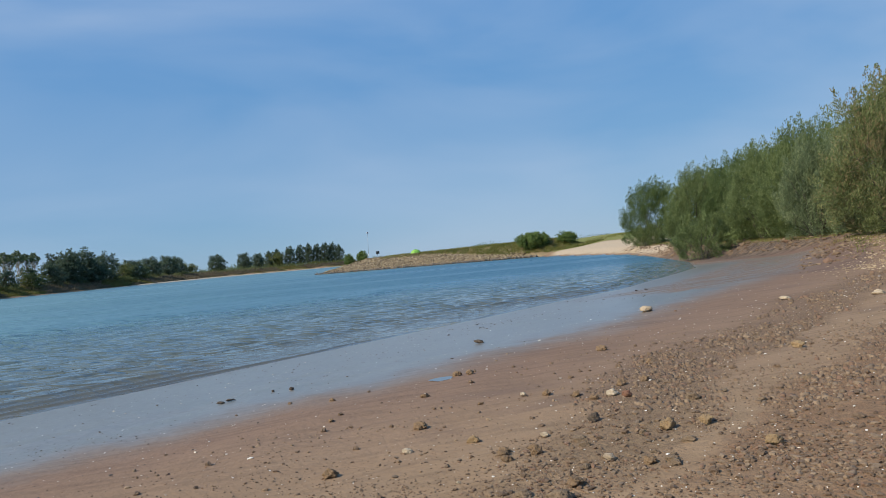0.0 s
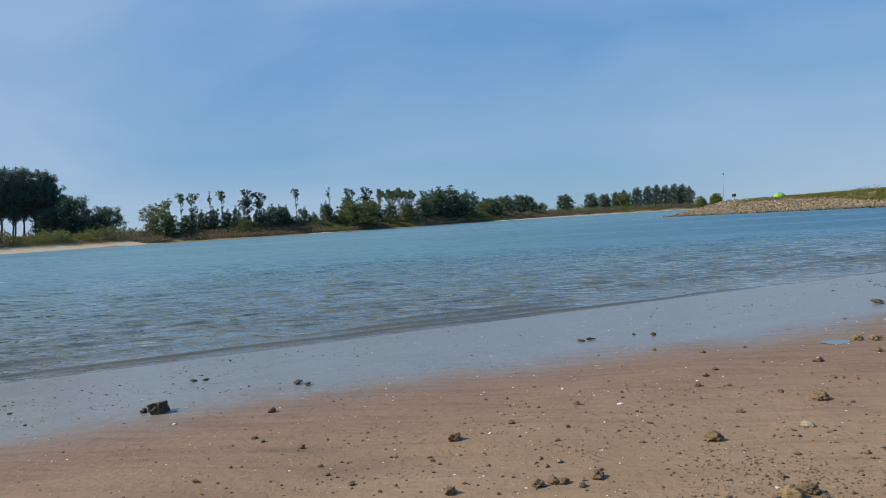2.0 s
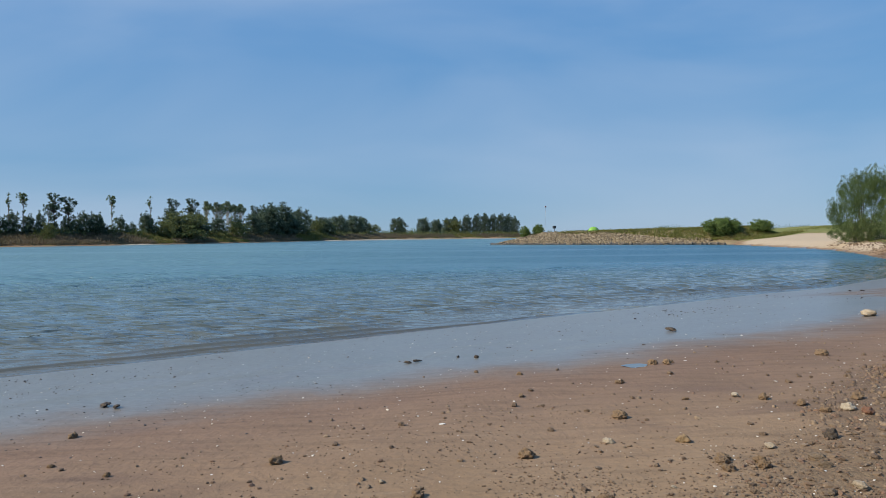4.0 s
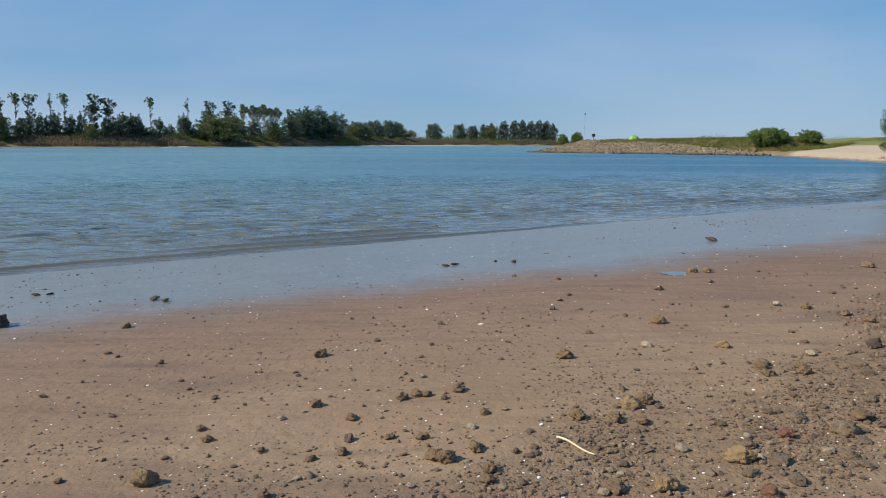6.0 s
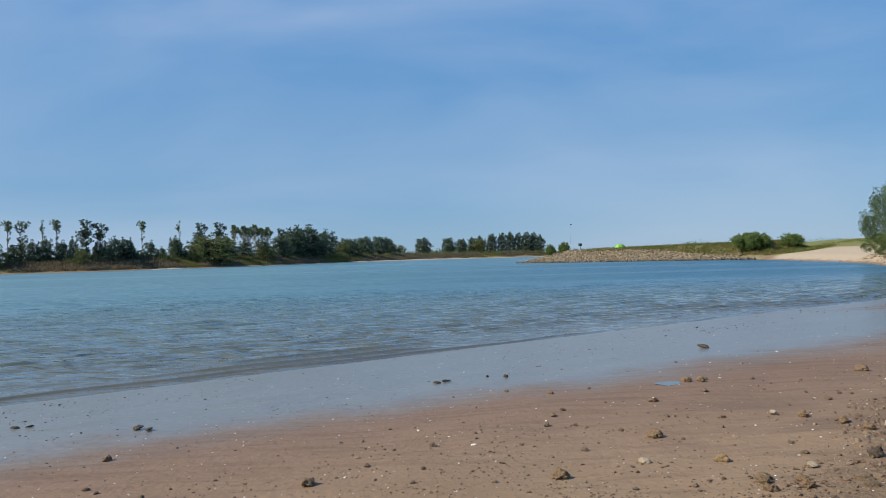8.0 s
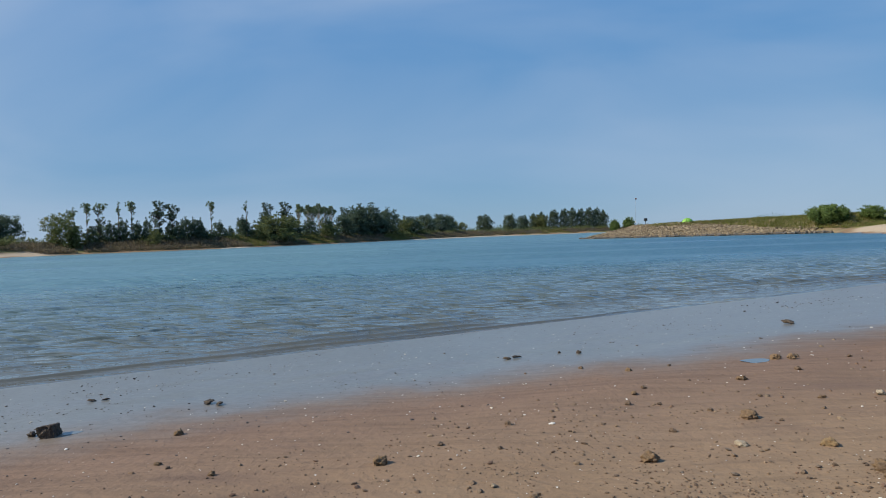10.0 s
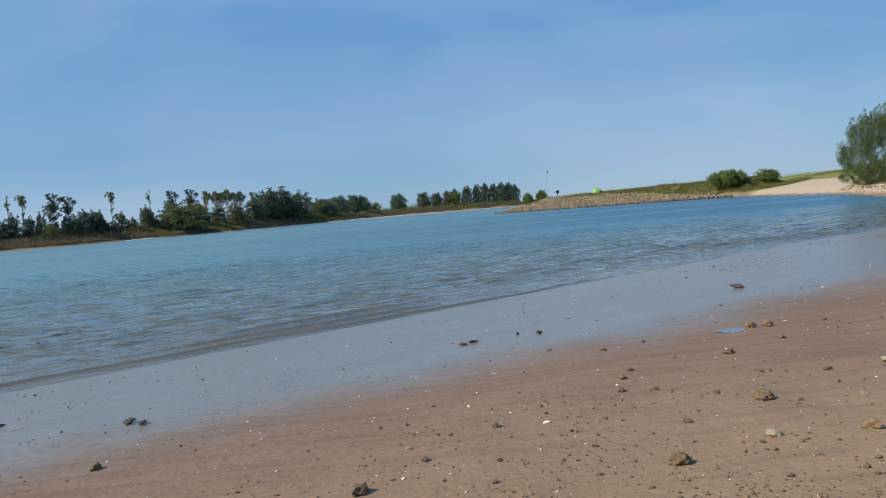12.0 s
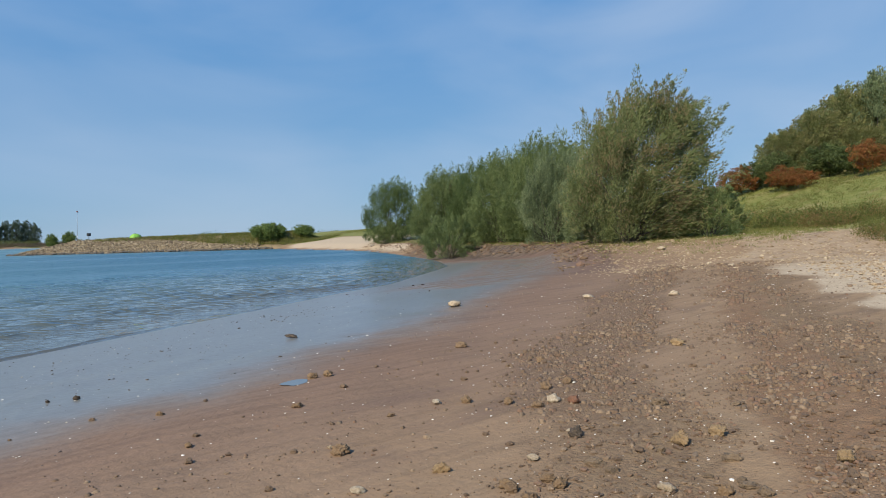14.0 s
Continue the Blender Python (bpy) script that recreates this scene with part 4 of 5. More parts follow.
stand(round_tree, [(-36.9, 885.1, 25.5, 24), (-81.2, 659.9, 22.0, 19), (-73.2, 699, 23.2, 22), (-66.9, 730.8, 22.0, 17), (-6.5, 1041.9, 29.2, 23), (12.3, 1138.8, 29.3, 25), (-256.0, 310.4, 25.0, 21),
                   (-248.4, 325.2, 19.5, 20), (-264.0, 303.0, 19, 16), (-262.0, 325.0, 15, 18), (-122, 545, 24, 20), (-108, 566, 22, 20), (-93, 625, 20, 22)], 15.0, 39, far_base, 14.0)
pale_tree = clump_tree("willow", "rounded yellow-green willow on the far bank", 41, 14.0, rounded(41, 36, 0, 0.08, 0.84, 0.36, 0.2, 0.9), 4200, LIGHT_LEAF, 0.045, trunk=0.6,
                       group="willows on the far bank")
stand(pale_tree, [(-134.6, 397.6, 16.5, 29.7), (-169.8, 323.9, 9.9, 7), (-136.7, 383.1, 11.1, 9), (-106.8, 569.9, 19.3, 10.8), (-96.3, 607.3, 18.1, 20.2), (-88.8, 633.7, 19.1, 18.9), (-207, 308.7, 18.0, 18),
                  (31.1, 899.4, 23.7, 28.4), (-201, 311, 12, 9), (-125, 470, 13, 16.2), (-60, 745, 16, 24.3), (-216, 250, 5, 4)], 14.0, 41, far_base, 12.0)
grove = clump_tree("poplar", "tall dark poplar of a dense grove on the far bank", 43, 31.0, rounded(43, 40, 0, 0.40, 0.94, 0.13, 0.085, 1.0) + [(0.03, 0, 0.1, 0.08, 0.8), (-0.06, 0.02, 0.06, 0.07, 0.8)],
                   5200, GROVE_LEAF, 0.026, BARK, 0.95, 0.8, 1, group="poplar grove")
stand(grove, [(-278.7, 282.8, 38.9), (-279.0, 291.6, 39.4), (-278.3, 297.8, 39.3), (-278.3, 304.8, 39.7), (-277.2, 311.0, 39.4), (-277.1, 318.0, 39.4), (-277.0, 323.2, 37.6), (-279.2, 277.0, 38.4), (-291.0, 287.2, 39.4), (-292.4, 301.4, 38.4), (-293.7, 315.7, 38.9), (-280.7, 266.3, 38.4), (-293.7, 271.5, 39.4), (-283.3, 254.7, 38.4)], 31.0, 43, far_base)
avenue = clump_tree("poplar", "tall rounded poplar of a distant row", 45, 27.0, rounded(45, 60, 0, 0.04, 0.92, 0.23, 0.12, 1.0), 7000, DARK_LEAF, 0.032, group="distant row of poplars")
stand(avenue, [(22.9, 899.6, 25.5, 9), (33.3, 905, 27.1, 10), (47.8, 898.8, 29.2, 12), (60.6, 899.9, 30, 11.5), (71.3, 897, 30.4, 11), (81, 898, 29.3, 11), (90.7, 894.9, 30.0, 11.5), (100.5, 897, 29.4, 10.5), (108.5, 893.7, 26.4, 9)],
      27.0, 45, width=10.5, z_of=lambda x, y: 0.4)

# ---- growth on the banks ----
def scatter(n, seed, x0, x1, y0, y1, share):
    """n spots in a box, kept by a share between 0 and 1."""
    rng = np.random.default_rng(seed)
    px, py = rng.uniform(x0, x1, n), rng.uniform(y0, y1, n)
    z, d, e = land(px, py)
    keep = rng.uniform(size=n) < share(px, py, d, e)
    return px[keep], py[keep], z[keep], rng


def along_far_bank(n, seed, near, far):
    """n spots along the visible far bank, between two distances from its water's edge."""
    rng = np.random.default_rng(seed)
    line = np.array(FAR_BANK[2:15], float)
    steps = np.hypot(*np.diff(line, axis=0).T)
    k = rng.choice(len(steps), n, p=(steps ** 0.6) / (steps ** 0.6).sum())
    q = rng.uniform(size=n)[:, None]
    base = line[k] * (1 - q) + line[k + 1] * q
    way = (line[k + 1] - line[k]) / steps[k][:, None]
    spot = base + np.stack([-way[:, 1], way[:, 0]], 1) * rng.uniform(near, far, n)[:, None]
    z, d, e = land(spot[:, 0], spot[:, 1])
    return spot[:, 0], spot[:, 1], z, e, rng


px, py, pz, pe, rng = along_far_bank(24000, 51, 4, 22)
patch = value_noise(px, py, 26, 52)
open_sand = 2.5 + 10 * ((px < -192) & (py < 285)) + 6 * (py > 690)
brown = (patch > 0.38) & (pe > open_sand)
tagged(new("reed_bed", bushy("reed_bed", px[brown], py[brown], pz[brown], rng.uniform(0.9, 2.0, brown.sum()), REED_BROWN, 53, 8, 0.52)),
       "brown reed bed along the far bank", "reeds", kind="stuff")
green = (patch <= 0.38) & (pe > open_sand)
tagged(new("marsh_shrubs", bushy("marsh_shrubs", px[green], py[green], pz[green], rng.uniform(0.7, 2.0, green.sum()), WEED_LEAF, 54, 16, 0.34)), "low green shrubs among the far reeds", "shrubs",
       kind="stuff")
px, py, pz, pe, rng = along_far_bank(700, 57, 16, 32)
tagged(new("bank_thicket", bushy("bank_thicket", px, py, pz, rng.uniform(1.5, 4.2, len(px)), LIGHT_LEAF, 58, 60, 0.3)), "olive thicket of bushes along the far bank", "shrubs", kind="stuff")

def sand_bank(label, line, wide, top, seed):
    """A low tongue of pale sand along the far water's edge: lens-shaped in plan, domed in section."""
    pts = np.array(line, float)
    run = np.concatenate([[0], np.cumsum(np.hypot(*np.diff(pts, axis=0).T))])
    n, k = 60, 9
    s = np.linspace(0, run[-1], n)
    mid = np.stack([np.interp(s, run, pts[:, i]) for i in (0, 1)], 1)
    way = np.gradient(mid, axis=0)
    way /= np.linalg.norm(way, axis=1, keepdims=True)
    side = np.stack([-way[:, 1], way[:, 0]], 1)
    swell = np.sin(np.linspace(0, math.pi, n)) ** 0.5 * (0.6 + 0.8 * value_noise(s, s * 0, run[-1] / 9, seed))
    u = np.linspace(-1, 1, k)
    p = mid[:, None] + side[:, None] * (u[None, :, None] * wide * swell[:, None, None])
    z = np.where(np.abs(u) == 1, -0.3, top * (1 - u ** 2) ** 0.5)[None] * np.maximum(swell, 0.1)[:, None]
    faces = [(i * k + j, (i + 1) * k + j, (i + 1) * k + j + 1, i * k + j + 1) for i in range(n - 1) for j in range(k - 1)]
    tagged(new("sand_bank", mesh_of("sand_bank", np.concatenate([p, z[..., None]], 2).reshape(-1, 3), faces, DRY_SAND)), label, "sandbank", kind="structure")


def sand_material():
    m = Nodes("dry_sand")
    a, b = m.noise(0.2, 4), m.noise(2.5, 4)
    m.principled(Base_Color=m.mix(m.step(b, 0.4, 0.7, 0, 0.6), m.mix(m.step(a, 0.4, 0.6), (0.52, 0.46, 0.36), (0.44, 0.37, 0.27)), (0.36, 0.29, 0.2)), Roughness=0.95, Normal=m.bump(b, 0.5, 0.1))
    return m.material


DRY_SAND = sand_material()
sand_bank("pale sand tongue at the far water's edge", [(-143.5, 338), (-138, 345), (-131, 357)], 2.5, 0.5, 3)
sand_bank("narrow pale beach along the far bank", [(-100, 505), (-56, 652), (-14, 738), (42, 797), (118, 850)], 5.0, 0.9, 4)

# woods on the horizon
def far_woods(name, x0, y0, x1, y1, n, low, high, seed):
    r = np.random.default_rng(seed)
    q = r.uniform(size=n)
    px, py = x0 + (x1 - x0) * q + r.normal(0, 12, n), y0 + (y1 - y0) * q + r.normal(0, 25, n)
    tall = low + (high - low) * value_noise(px, py, 55, seed) * r.uniform(0.7, 1.1, n)
    tagged(new(name, bushy(name, px, py, np.zeros(n), tall, POPLAR_LEAF, seed, 80, 0.13)), "dark line of woods on the horizon", "woods", kind="stuff")


far_woods("far_woods", -220, 1250, 60, 1500, 260, 12, 24, 91)
far_woods("far_woods", 330, 1300, 1500, 1000, 420, 9, 22, 92)

# weeds at the foot of the meadow, and its grass
px, py, pz, rng = scatter(12000, 61, 24, 60, -2, 34, lambda x, y, d, e: sstep(19.0, 20.2, d + 2.2 * (value_noise(x, y, 4, 62) - 0.5)) * (1 - sstep(22.5, 25.5, d)) * sstep(-0.02, 0.03, x * 0.55 - y * 0.835 + 3) * (
    0.25 + 0.75 * sstep(0.2, 0.55, value_noise(x, y, 2.2, 63))))
tall = (0.30 + 0.85 * value_noise(px, py, 2.0, 67) ** 1.5) * rng.uniform(0.7, 1.2, len(px))
tagged(new("weed_belt", bushy("weed_belt", px, py, pz, tall, WEED_LEAF, 64, 70, 0.15)), "belt of olive and brown weeds along the beach", "weeds", kind="stuff")
px, py, pz, rng = scatter(2600, 78, 28, 72, 8, 40, lambda x, y, d, e: sstep(23, 26, d) * sstep(0.62, 0.75, value_noise(x, y, 4.5, 79)))
tagged(new("meadow_weeds", bushy("meadow_weeds", px, py, pz, rng.uniform(0.2, 0.6, len(px)), WEED_LEAF, 80, 50, 0.16)), "scattered green weeds on the meadow", "weeds", kind="stuff")
px, py, pz, rng = scatter(26000, 65, 22, 82, 4, 62, lambda x, y, d, e: sstep(20.5, 22.5, d) * (0.3 + 0.7 * value_noise(x, y, 3, 66)) * sstep(-8, -4, shore_along(x, y)))
tagged(new("meadow_grass", tufts("meadow_grass", px, py, pz, rng.uniform(0.07, 0.24, len(px)), np.full(len(px), 0.16), 9, GRASS_BLADE, 67)), "rough yellow-green meadow grass", "grass", kind="stuff")
px, py, pz, rng = scatter(34000, 68, 18, 60, 18, 95, lambda x, y, d, e: sstep(8.2 - 5.4 * sstep(36, 47, shore_along(x, y)), 9.6 - 5.2 * sstep(36, 47, shore_along(x, y)), d + 2 * (value_noise(x, y, 5, 69) - 0.5)) * (1 - sstep(19, 23, d)) * sstep(20, 27, shore_along(x, y)))
tagged(new("bank_grass", tufts("bank_grass", px, py, pz, rng.uniform(0.05, 0.17, len(px)), np.full(len(px), 0.14), 8, GRASS_BLADE, 70)), "tufts of green grass under the willows", "grass", kind="stuff")
px, py, pz, rng = scatter(16000, 74, 24, 62, 22, 75, lambda x, y, d, e: sstep(7.5 - 5.0 * sstep(36, 47, shore_along(x, y)), 9.0 - 4.8 * sstep(36, 47, shore_along(x, y)), d + 1.5 * (value_noise(x, y, 3, 75) - 0.5)) * (1 - sstep(10, 13, d)) * sstep(19, 25, shore_along(x, y)) * value_noise(x, y, 1.6, 76))
tagged(new("wrack", tufts("wrack", px, py, pz, rng.uniform(0.05, 0.16, len(px)), np.full(len(px), 0.16), 6, DRY_GRASS, 77, 1.4)), "straw-coloured flood wrack strewn along the bank", "wrack", kind="stuff")
px, py, pz, rng = scatter(9000, 71, 55, 130, 95, 200, lambda x, y, d, e: sstep(20, 26, d) * (0.4 + 0.6 * value_noise(x, y, 6, 72)))
tagged(new("spit_grass", tufts("spit_grass", px, py, pz, rng.uniform(0.12, 0.4, len(px)), np.full(len(px), 0.35), 7, GRASS_BLADE, 73)), "rough grass on the sandy spit", "grass", kind="stuff")

# ---- the stone groyne ----
ROOT, TIP = np.array([66.0, 138.0]), np.array([18.5, 190.5])
G_WAY = (TIP - ROOT) / np.linalg.norm(TIP - ROOT)
G_SIDE = np.array([G_WAY[1], -G_WAY[0]])            # towards the bay upstream
G_LONG = float(np.linalg.norm(TIP - ROOT))
FOOT = 8.0                                          # from the waterline to the crest


def groyne_point(s, u):
    """A point of the groyne: s metres from its root, u across it (0 at the near waterline, 2 * FOOT + 5 at the other)."""
    crest = 3.55 - 0.011 * s
    across = np.minimum(u, 2 * FOOT + 5 - u)
    end = np.clip((G_LONG - s) / 9.5, -0.2, 1)
    z = np.minimum(np.clip(across / FOOT, -0.2, 1), end) * crest
    p = ROOT + G_WAY * s + G_SIDE * u * (0.25 + 0.75 * sstep(-0.15, 0.8, end))
    return p[0], p[1], z * (0.15 + 0.85 * sstep(-3, 9, s))


ns, nu = 90, 24
verts = []
for i in range(ns):
    for j in range(nu):
        s, u = G_LONG * 1.03 * i / (ns - 1) - 2, -1.5 + (2 * FOOT + 8) * j / (nu - 1)
        x, y, z = groyne_point(s, u)
        verts.append((x, y, z + 0.25 * (float(value_noise(np.array([x]), np.array([y]), 2.0, 80)[0]) - 0.5)))
faces = [(i * nu + j, (i + 1) * nu + j, (i + 1) * nu + j + 1, i * nu + j + 1) for i in range(ns - 1) for j in range(nu - 1)]


def earth_material():
    m = Nodes("groyne_earth")
    a, b = m.noise(0.4, 4), m.noise(3, 4)
    col = m.mix(m.step(a, 0.4, 0.6), (0.22, 0.165, 0.1), (0.29, 0.21, 0.125))
    m.principled(Base_Color=m.mix(m.step(b, 0.45, 0.7, 0, 0.7), col, (0.13, 0.14, 0.05)), Roughness=0.95, Normal=m.bump(b, 0.8, 0.2))
    return m.material


groyne = tagged(new("groyne"), "long rubble-stone groyne with a grassy crest running into the river", "groyne")
part("bank", mesh_of("bank", verts, faces, earth_material()), groyne)


def lumps(rng, n, jitter=0.24, plain=False):
    """n rough stones of one unit as arrays: vertices n x 12 x 3, and the faces of one."""
    bm = bmesh.new()
    bmesh.ops.create_icosphere(bm, subdivisions=1, radius=0.5)
    base = np.array([v.co[:] for v in bm.verts])
    tri = np.array([[v.index for v in f.verts] for f in bm.faces])
    bm.free()
    if plain:
        base = np.array([(-0.45, -0.4, -0.3), (0.45, -0.42, -0.3), (0.42, 0.42, -0.3), (-0.42, 0.4, -0.3), (-0.3, -0.26, 0.36), (0.3, -0.3, 0.32), (0.26, 0.3, 0.4), (-0.3, 0.26, 0.34)])
        tri = np.array([(4, 5, 6), (4, 6, 7), (0, 1, 5), (0, 5, 4), (1, 2, 6), (1, 6, 5), (2, 3, 7), (2, 7, 6), (3, 0, 4), (3, 4, 7)])
    return base[None] * (1 + rng.uniform(-jitter, jitter, (n, len(base), 1))), tri


def stone_heap(name, P, size, flat, material, seed, lift=0.25, jitter=0.24, smooth=False, plain=False):
    """Stones at points P in one mesh."""
    rng = np.random.default_rng(seed)
    n = len(P)
    V, tri = lumps(rng, n, jitter, plain)
    V = V * np.stack([rng.uniform(0.75, 1.35, n), rng.uniform(0.7, 1.1, n), flat * rng.uniform(0.75, 1.2, n)], 1)[:, None]
    a = rng.uniform(0, 6.283, n)
    c, s = np.cos(a)[:, None], np.sin(a)[:, None]
    tilt = rng.normal(0, 0.25, n)[:, None]
    x, y, z = V[..., 0] * c - V[..., 1] * s, V[..., 0] * s + V[..., 1] * c, V[..., 2]
    z = z + tilt * x * 0.6
    V = np.stack([x, y, z], -1) * size[:, None, None] + P[:, None]
    V[..., 2] += (lift * size * flat)[:, None]
    faces = (tri[None] + (np.arange(n) * V.shape[1])[:, None, None]).reshape(-1, 3)
    return mesh_of(name, V.reshape(-1, 3), faces, material, smooth)


rng = np.random.default_rng(81)
S = np.concatenate([rng.uniform(12, G_LONG + 1.5, 5200), rng.uniform(G_LONG - 14, G_LONG + 1.5, 700)])
U = np.concatenate([rng.uniform(-0.3, FOOT * 1.02, 5200), rng.uniform(0, 2 * FOOT + 5, 700)])
keep = U < FOOT * (0.35 + 0.7 * sstep(18, 50, S)) + 99 * (S > G_LONG - 14)
P = np.array([groyne_point(s, u) for s, u in zip(S[keep], U[keep])])
part("rubble", stone_heap("rubble", P, rng.uniform(0.3, 0.72, len(P)), 0.7, RUBBLE, 82), groyne, "tan rubble stones")["kind"] = "stuff"
S = rng.uniform(8, G_LONG + 2, 520)
P = np.array([groyne_point(s, rng.uniform(-0.6, 0.3)) for s in S])
P[:, 2] = rng.uniform(-0.05, 0.15, len(P))
part("wet_rubble", stone_heap("wet_rubble", P, rng.uniform(0.4, 0.8, len(P)), 0.7, DAMPROCK, 83), groyne, "dark wet stones at the waterline")["kind"] = "stuff"


def crest_z(x, y):
    s, u = float((np.array([x, y]) - ROOT) @ G_WAY), float((np.array([x, y]) - ROOT) @ G_SIDE)
    if 0 < u < 2 * FOOT + 5 and -2 < s < G_LONG:
        return max(float(groyne_point(s, u)[2]), ground_z(x, y))
    return ground_z(x, y)


def on_groyne(s, u):
    return tuple(ROOT + G_WAY * s + G_SIDE * u)


S, U = rng.uniform(-2, 56, 9000), rng.uniform(1.8, 14, 9000)
keep = U > 2.0 + 4.6 * sstep(12, 42, S)
P = np.array([groyne_point(s, u) for s, u in zip(S[keep], U[keep])])
P[:, 2] = [max(z, ground_z(x, y)) for x, y, z in P]
tagged(new("crest_grass", tufts("crest_grass", P[:, 0], P[:, 1], P[:, 2], rng.uniform(0.25, 0.65, len(P)), np.full(len(P), 0.3), 7, GRASS_BLADE, 84, 0.5)),
       "green and brown grass on the groyne crest", "grass", kind="stuff")
S, U = rng.uniform(30, G_LONG - 8, 1600), rng.uniform(6.5, 14, 1600)
P = np.array([groyne_point(s, u) for s, u in zip(S, U)])
tagged(new("crest_scrub", tufts("crest_scrub", P[:, 0], P[:, 1], P[:, 2], rng.uniform(0.15, 0.45, len(P)), np.full(len(P), 0.3), 5, REED_BROWN, 85, 0.5)), "dry brown scrub on the groyne head", "grass",
       kind="stuff")
osier = clump_tree("willow_bush", "dense upright green willow bush where the groyne leaves the shore", 87, 4.2, rounded(87, 70, 0, 0.10, 0.86, 0.90, 0.20, 1.1), 26000, OSIER_LEAF, 0.055, trunk=0.5, stems=4,
                   group="bushes on the groyne")
stand(osier, [(*on_groyne(10.6, 4.6), 3.5, 9.4)], 4.2, 86, crest_z, 9.0)
pale_osier = clump_tree("willow_bush", "yellow-green willow bush on the grassy spit", 88, 3.4, rounded(88, 40, 0, 0.14, 0.82, 0.66, 0.22, 1.1), 13000, OSIER_LEAF, 0.055, trunk=0.5, stems=3,
                        group="bushes on the groyne")
stand(pale_osier, [(69.5, 147.0, 2.6, 5.6)], 3.4, 87, crest_z, 5.5)
head_bush = clump_tree("willow_bush", "small round green bush near the groyne head", 89, 2.9, rounded(89, 20, 0, 0.16, 0.8, 0.42, 0.25, 1.0), 6000, OSIER_LEAF, 0.07, trunk=0.5, stems=3,
                       group="bushes on the groyne")
stand(head_bush, [(*on_groyne(66.0, 6.0), 3.3, 3.2), (*on_groyne(64.0, 9.2), 3.2, 3.6)], 2.9, 88, crest_z, 3.4)


# mast with a sign, post with a box, dome tent, sheets and bags of the camp
def rod(name, material, radius, height, sides=10, top=None):
    bm = bmesh.new()
    bmesh.ops.create_cone(bm, cap_ends=True, segments=sides, radius1=radius, radius2=top or radius, depth=height, matrix=Matrix.Translation((0, 0, height / 2)))
    return bm_mesh(name, bm, material, True)


def slab(name, material, sx, sy, sz, bevel=0.01, at=(0, 0, 0)):
    bm = bmesh.new()
    bmesh.ops.create_cube(bm, size=1, matrix=Matrix.Translation(at) @ Matrix.Diagonal((sx, sy, sz, 1)))
    bmesh.ops.bevel(bm, geom=bm.edges, offset=bevel, segments=2, affect="EDGES")
    return bm_mesh(name, bm, material)


STEEL = plain_material("grey_steel", (0.3, 0.32, 0.34), 0.45, 0.2, 0.6)
REDPAINT = plain_material("red_paint", (0.5, 0.06, 0.04), 0.5)
DARKPAINT = plain_material("dark_paint", (0.03, 0.035, 0.04), 0.5)
WHITE = plain_material("white_sheet", (0.78, 0.78, 0.76), 0.6)
TENTGREEN = plain_material("lime_tent_cloth", (0.24, 0.50, 0.07), 0.55, 0.15)

mast = thing("river_mast", "thin steel river mast with a small red and white sign", "mast")
x, y = on_groyne(62.0, 9.5)
mast.matrix_basis = pose(x, y, crest_z(x, y) - 0.1, 0, 2.0, 20)
part("pole", rod("pole", STEEL, 0.045, 7.4, 10, 0.03), mast)
sign = part("top_sign", slab("top_sign", WHITE, 0.5, 0.06, 0.42, 0.01, (0, 0, 7.4)), mast, "white sign board")
for side in (-0.04, 0.04):
    part("red_band", slab("red_band", REDPAINT, 0.46, 0.02, 0.16, 0.004, (0, side, 7.48)), sign, "red painted band")
part("lower_band", rod("lower_band", WHITE, 0.07, 0.6, 10), mast).matrix_basis = pose(0, 0, 1.1)

post = thing("post_box", "dark box on a short post on the groyne", "post")
x, y = on_groyne(60.0, 11.0)
post.matrix_basis = pose(x, y, crest_z(x, y) - 0.1, 0, 0, 35)
part("post", rod("post", DARKPAINT, 0.07, 1.4), post)
part("box", slab("box", DARKPAINT, 0.75, 0.6, 0.7, 0.03, (0, 0, 1.7)), post)

tall_post = thing("post", "thin dark wooden post behind the bush", "post")
tall_post.matrix_basis = pose(61.5, 152.0, crest_z(61.5, 152.0) - 0.1)
part("post", rod("post", DARKPAINT, 0.06, 2.6, 8, 0.05), tall_post)


def dome_tent():
    tent = thing("dome_tent", "lime green dome tent pitched on the groyne", "tent")
    bm = bmesh.new()
    rings, sides = 7, 18
    grid = []
    for i in range(rings + 1):
        q = i / rings
        r, z = math.cos(q * math.pi / 2) ** 0.75, math.sin(q * math.pi / 2)
        ring = []
        for k in range(sides):
            a = 2 * math.pi * k / sides
            sag = 1 - 0.06 * (1 - abs(math.cos(2 * a))) * math.sin(q * math.pi)
            ring.append(bm.verts.new((1.55 * r * sag * math.cos(a), 1.2 * r * sag * math.sin(a), 1.3 * z)))
        grid.append(ring)
    for i in range(rings):
        for k in range(sides):
            bm.faces.new((grid[i][k], grid[i][(k + 1) % sides], grid[i + 1][(k + 1) % sides], grid[i + 1][k]))
    part("canopy", bm_mesh("canopy", bm, TENTGREEN, True), tent)
    for k, a in enumerate((0.785, 2.356)):
        pts = [(1.6 * math.cos(q) * math.cos(a), 1.25 * math.cos(q) * math.sin(a), 1.33 * math.sin(q)) for q in np.linspace(0, math.pi, 13)]
        part("tent_pole", mesh_of("tent_pole", *tube(pts, [0.02] * 13, 6), DARKPAINT), tent)
    return tent


tent = dome_tent()
x, y = on_groyne(46.5, 9.5)
tent.matrix_basis = pose(x, y, crest_z(x, y) - 0.02, 0, 0, 30)


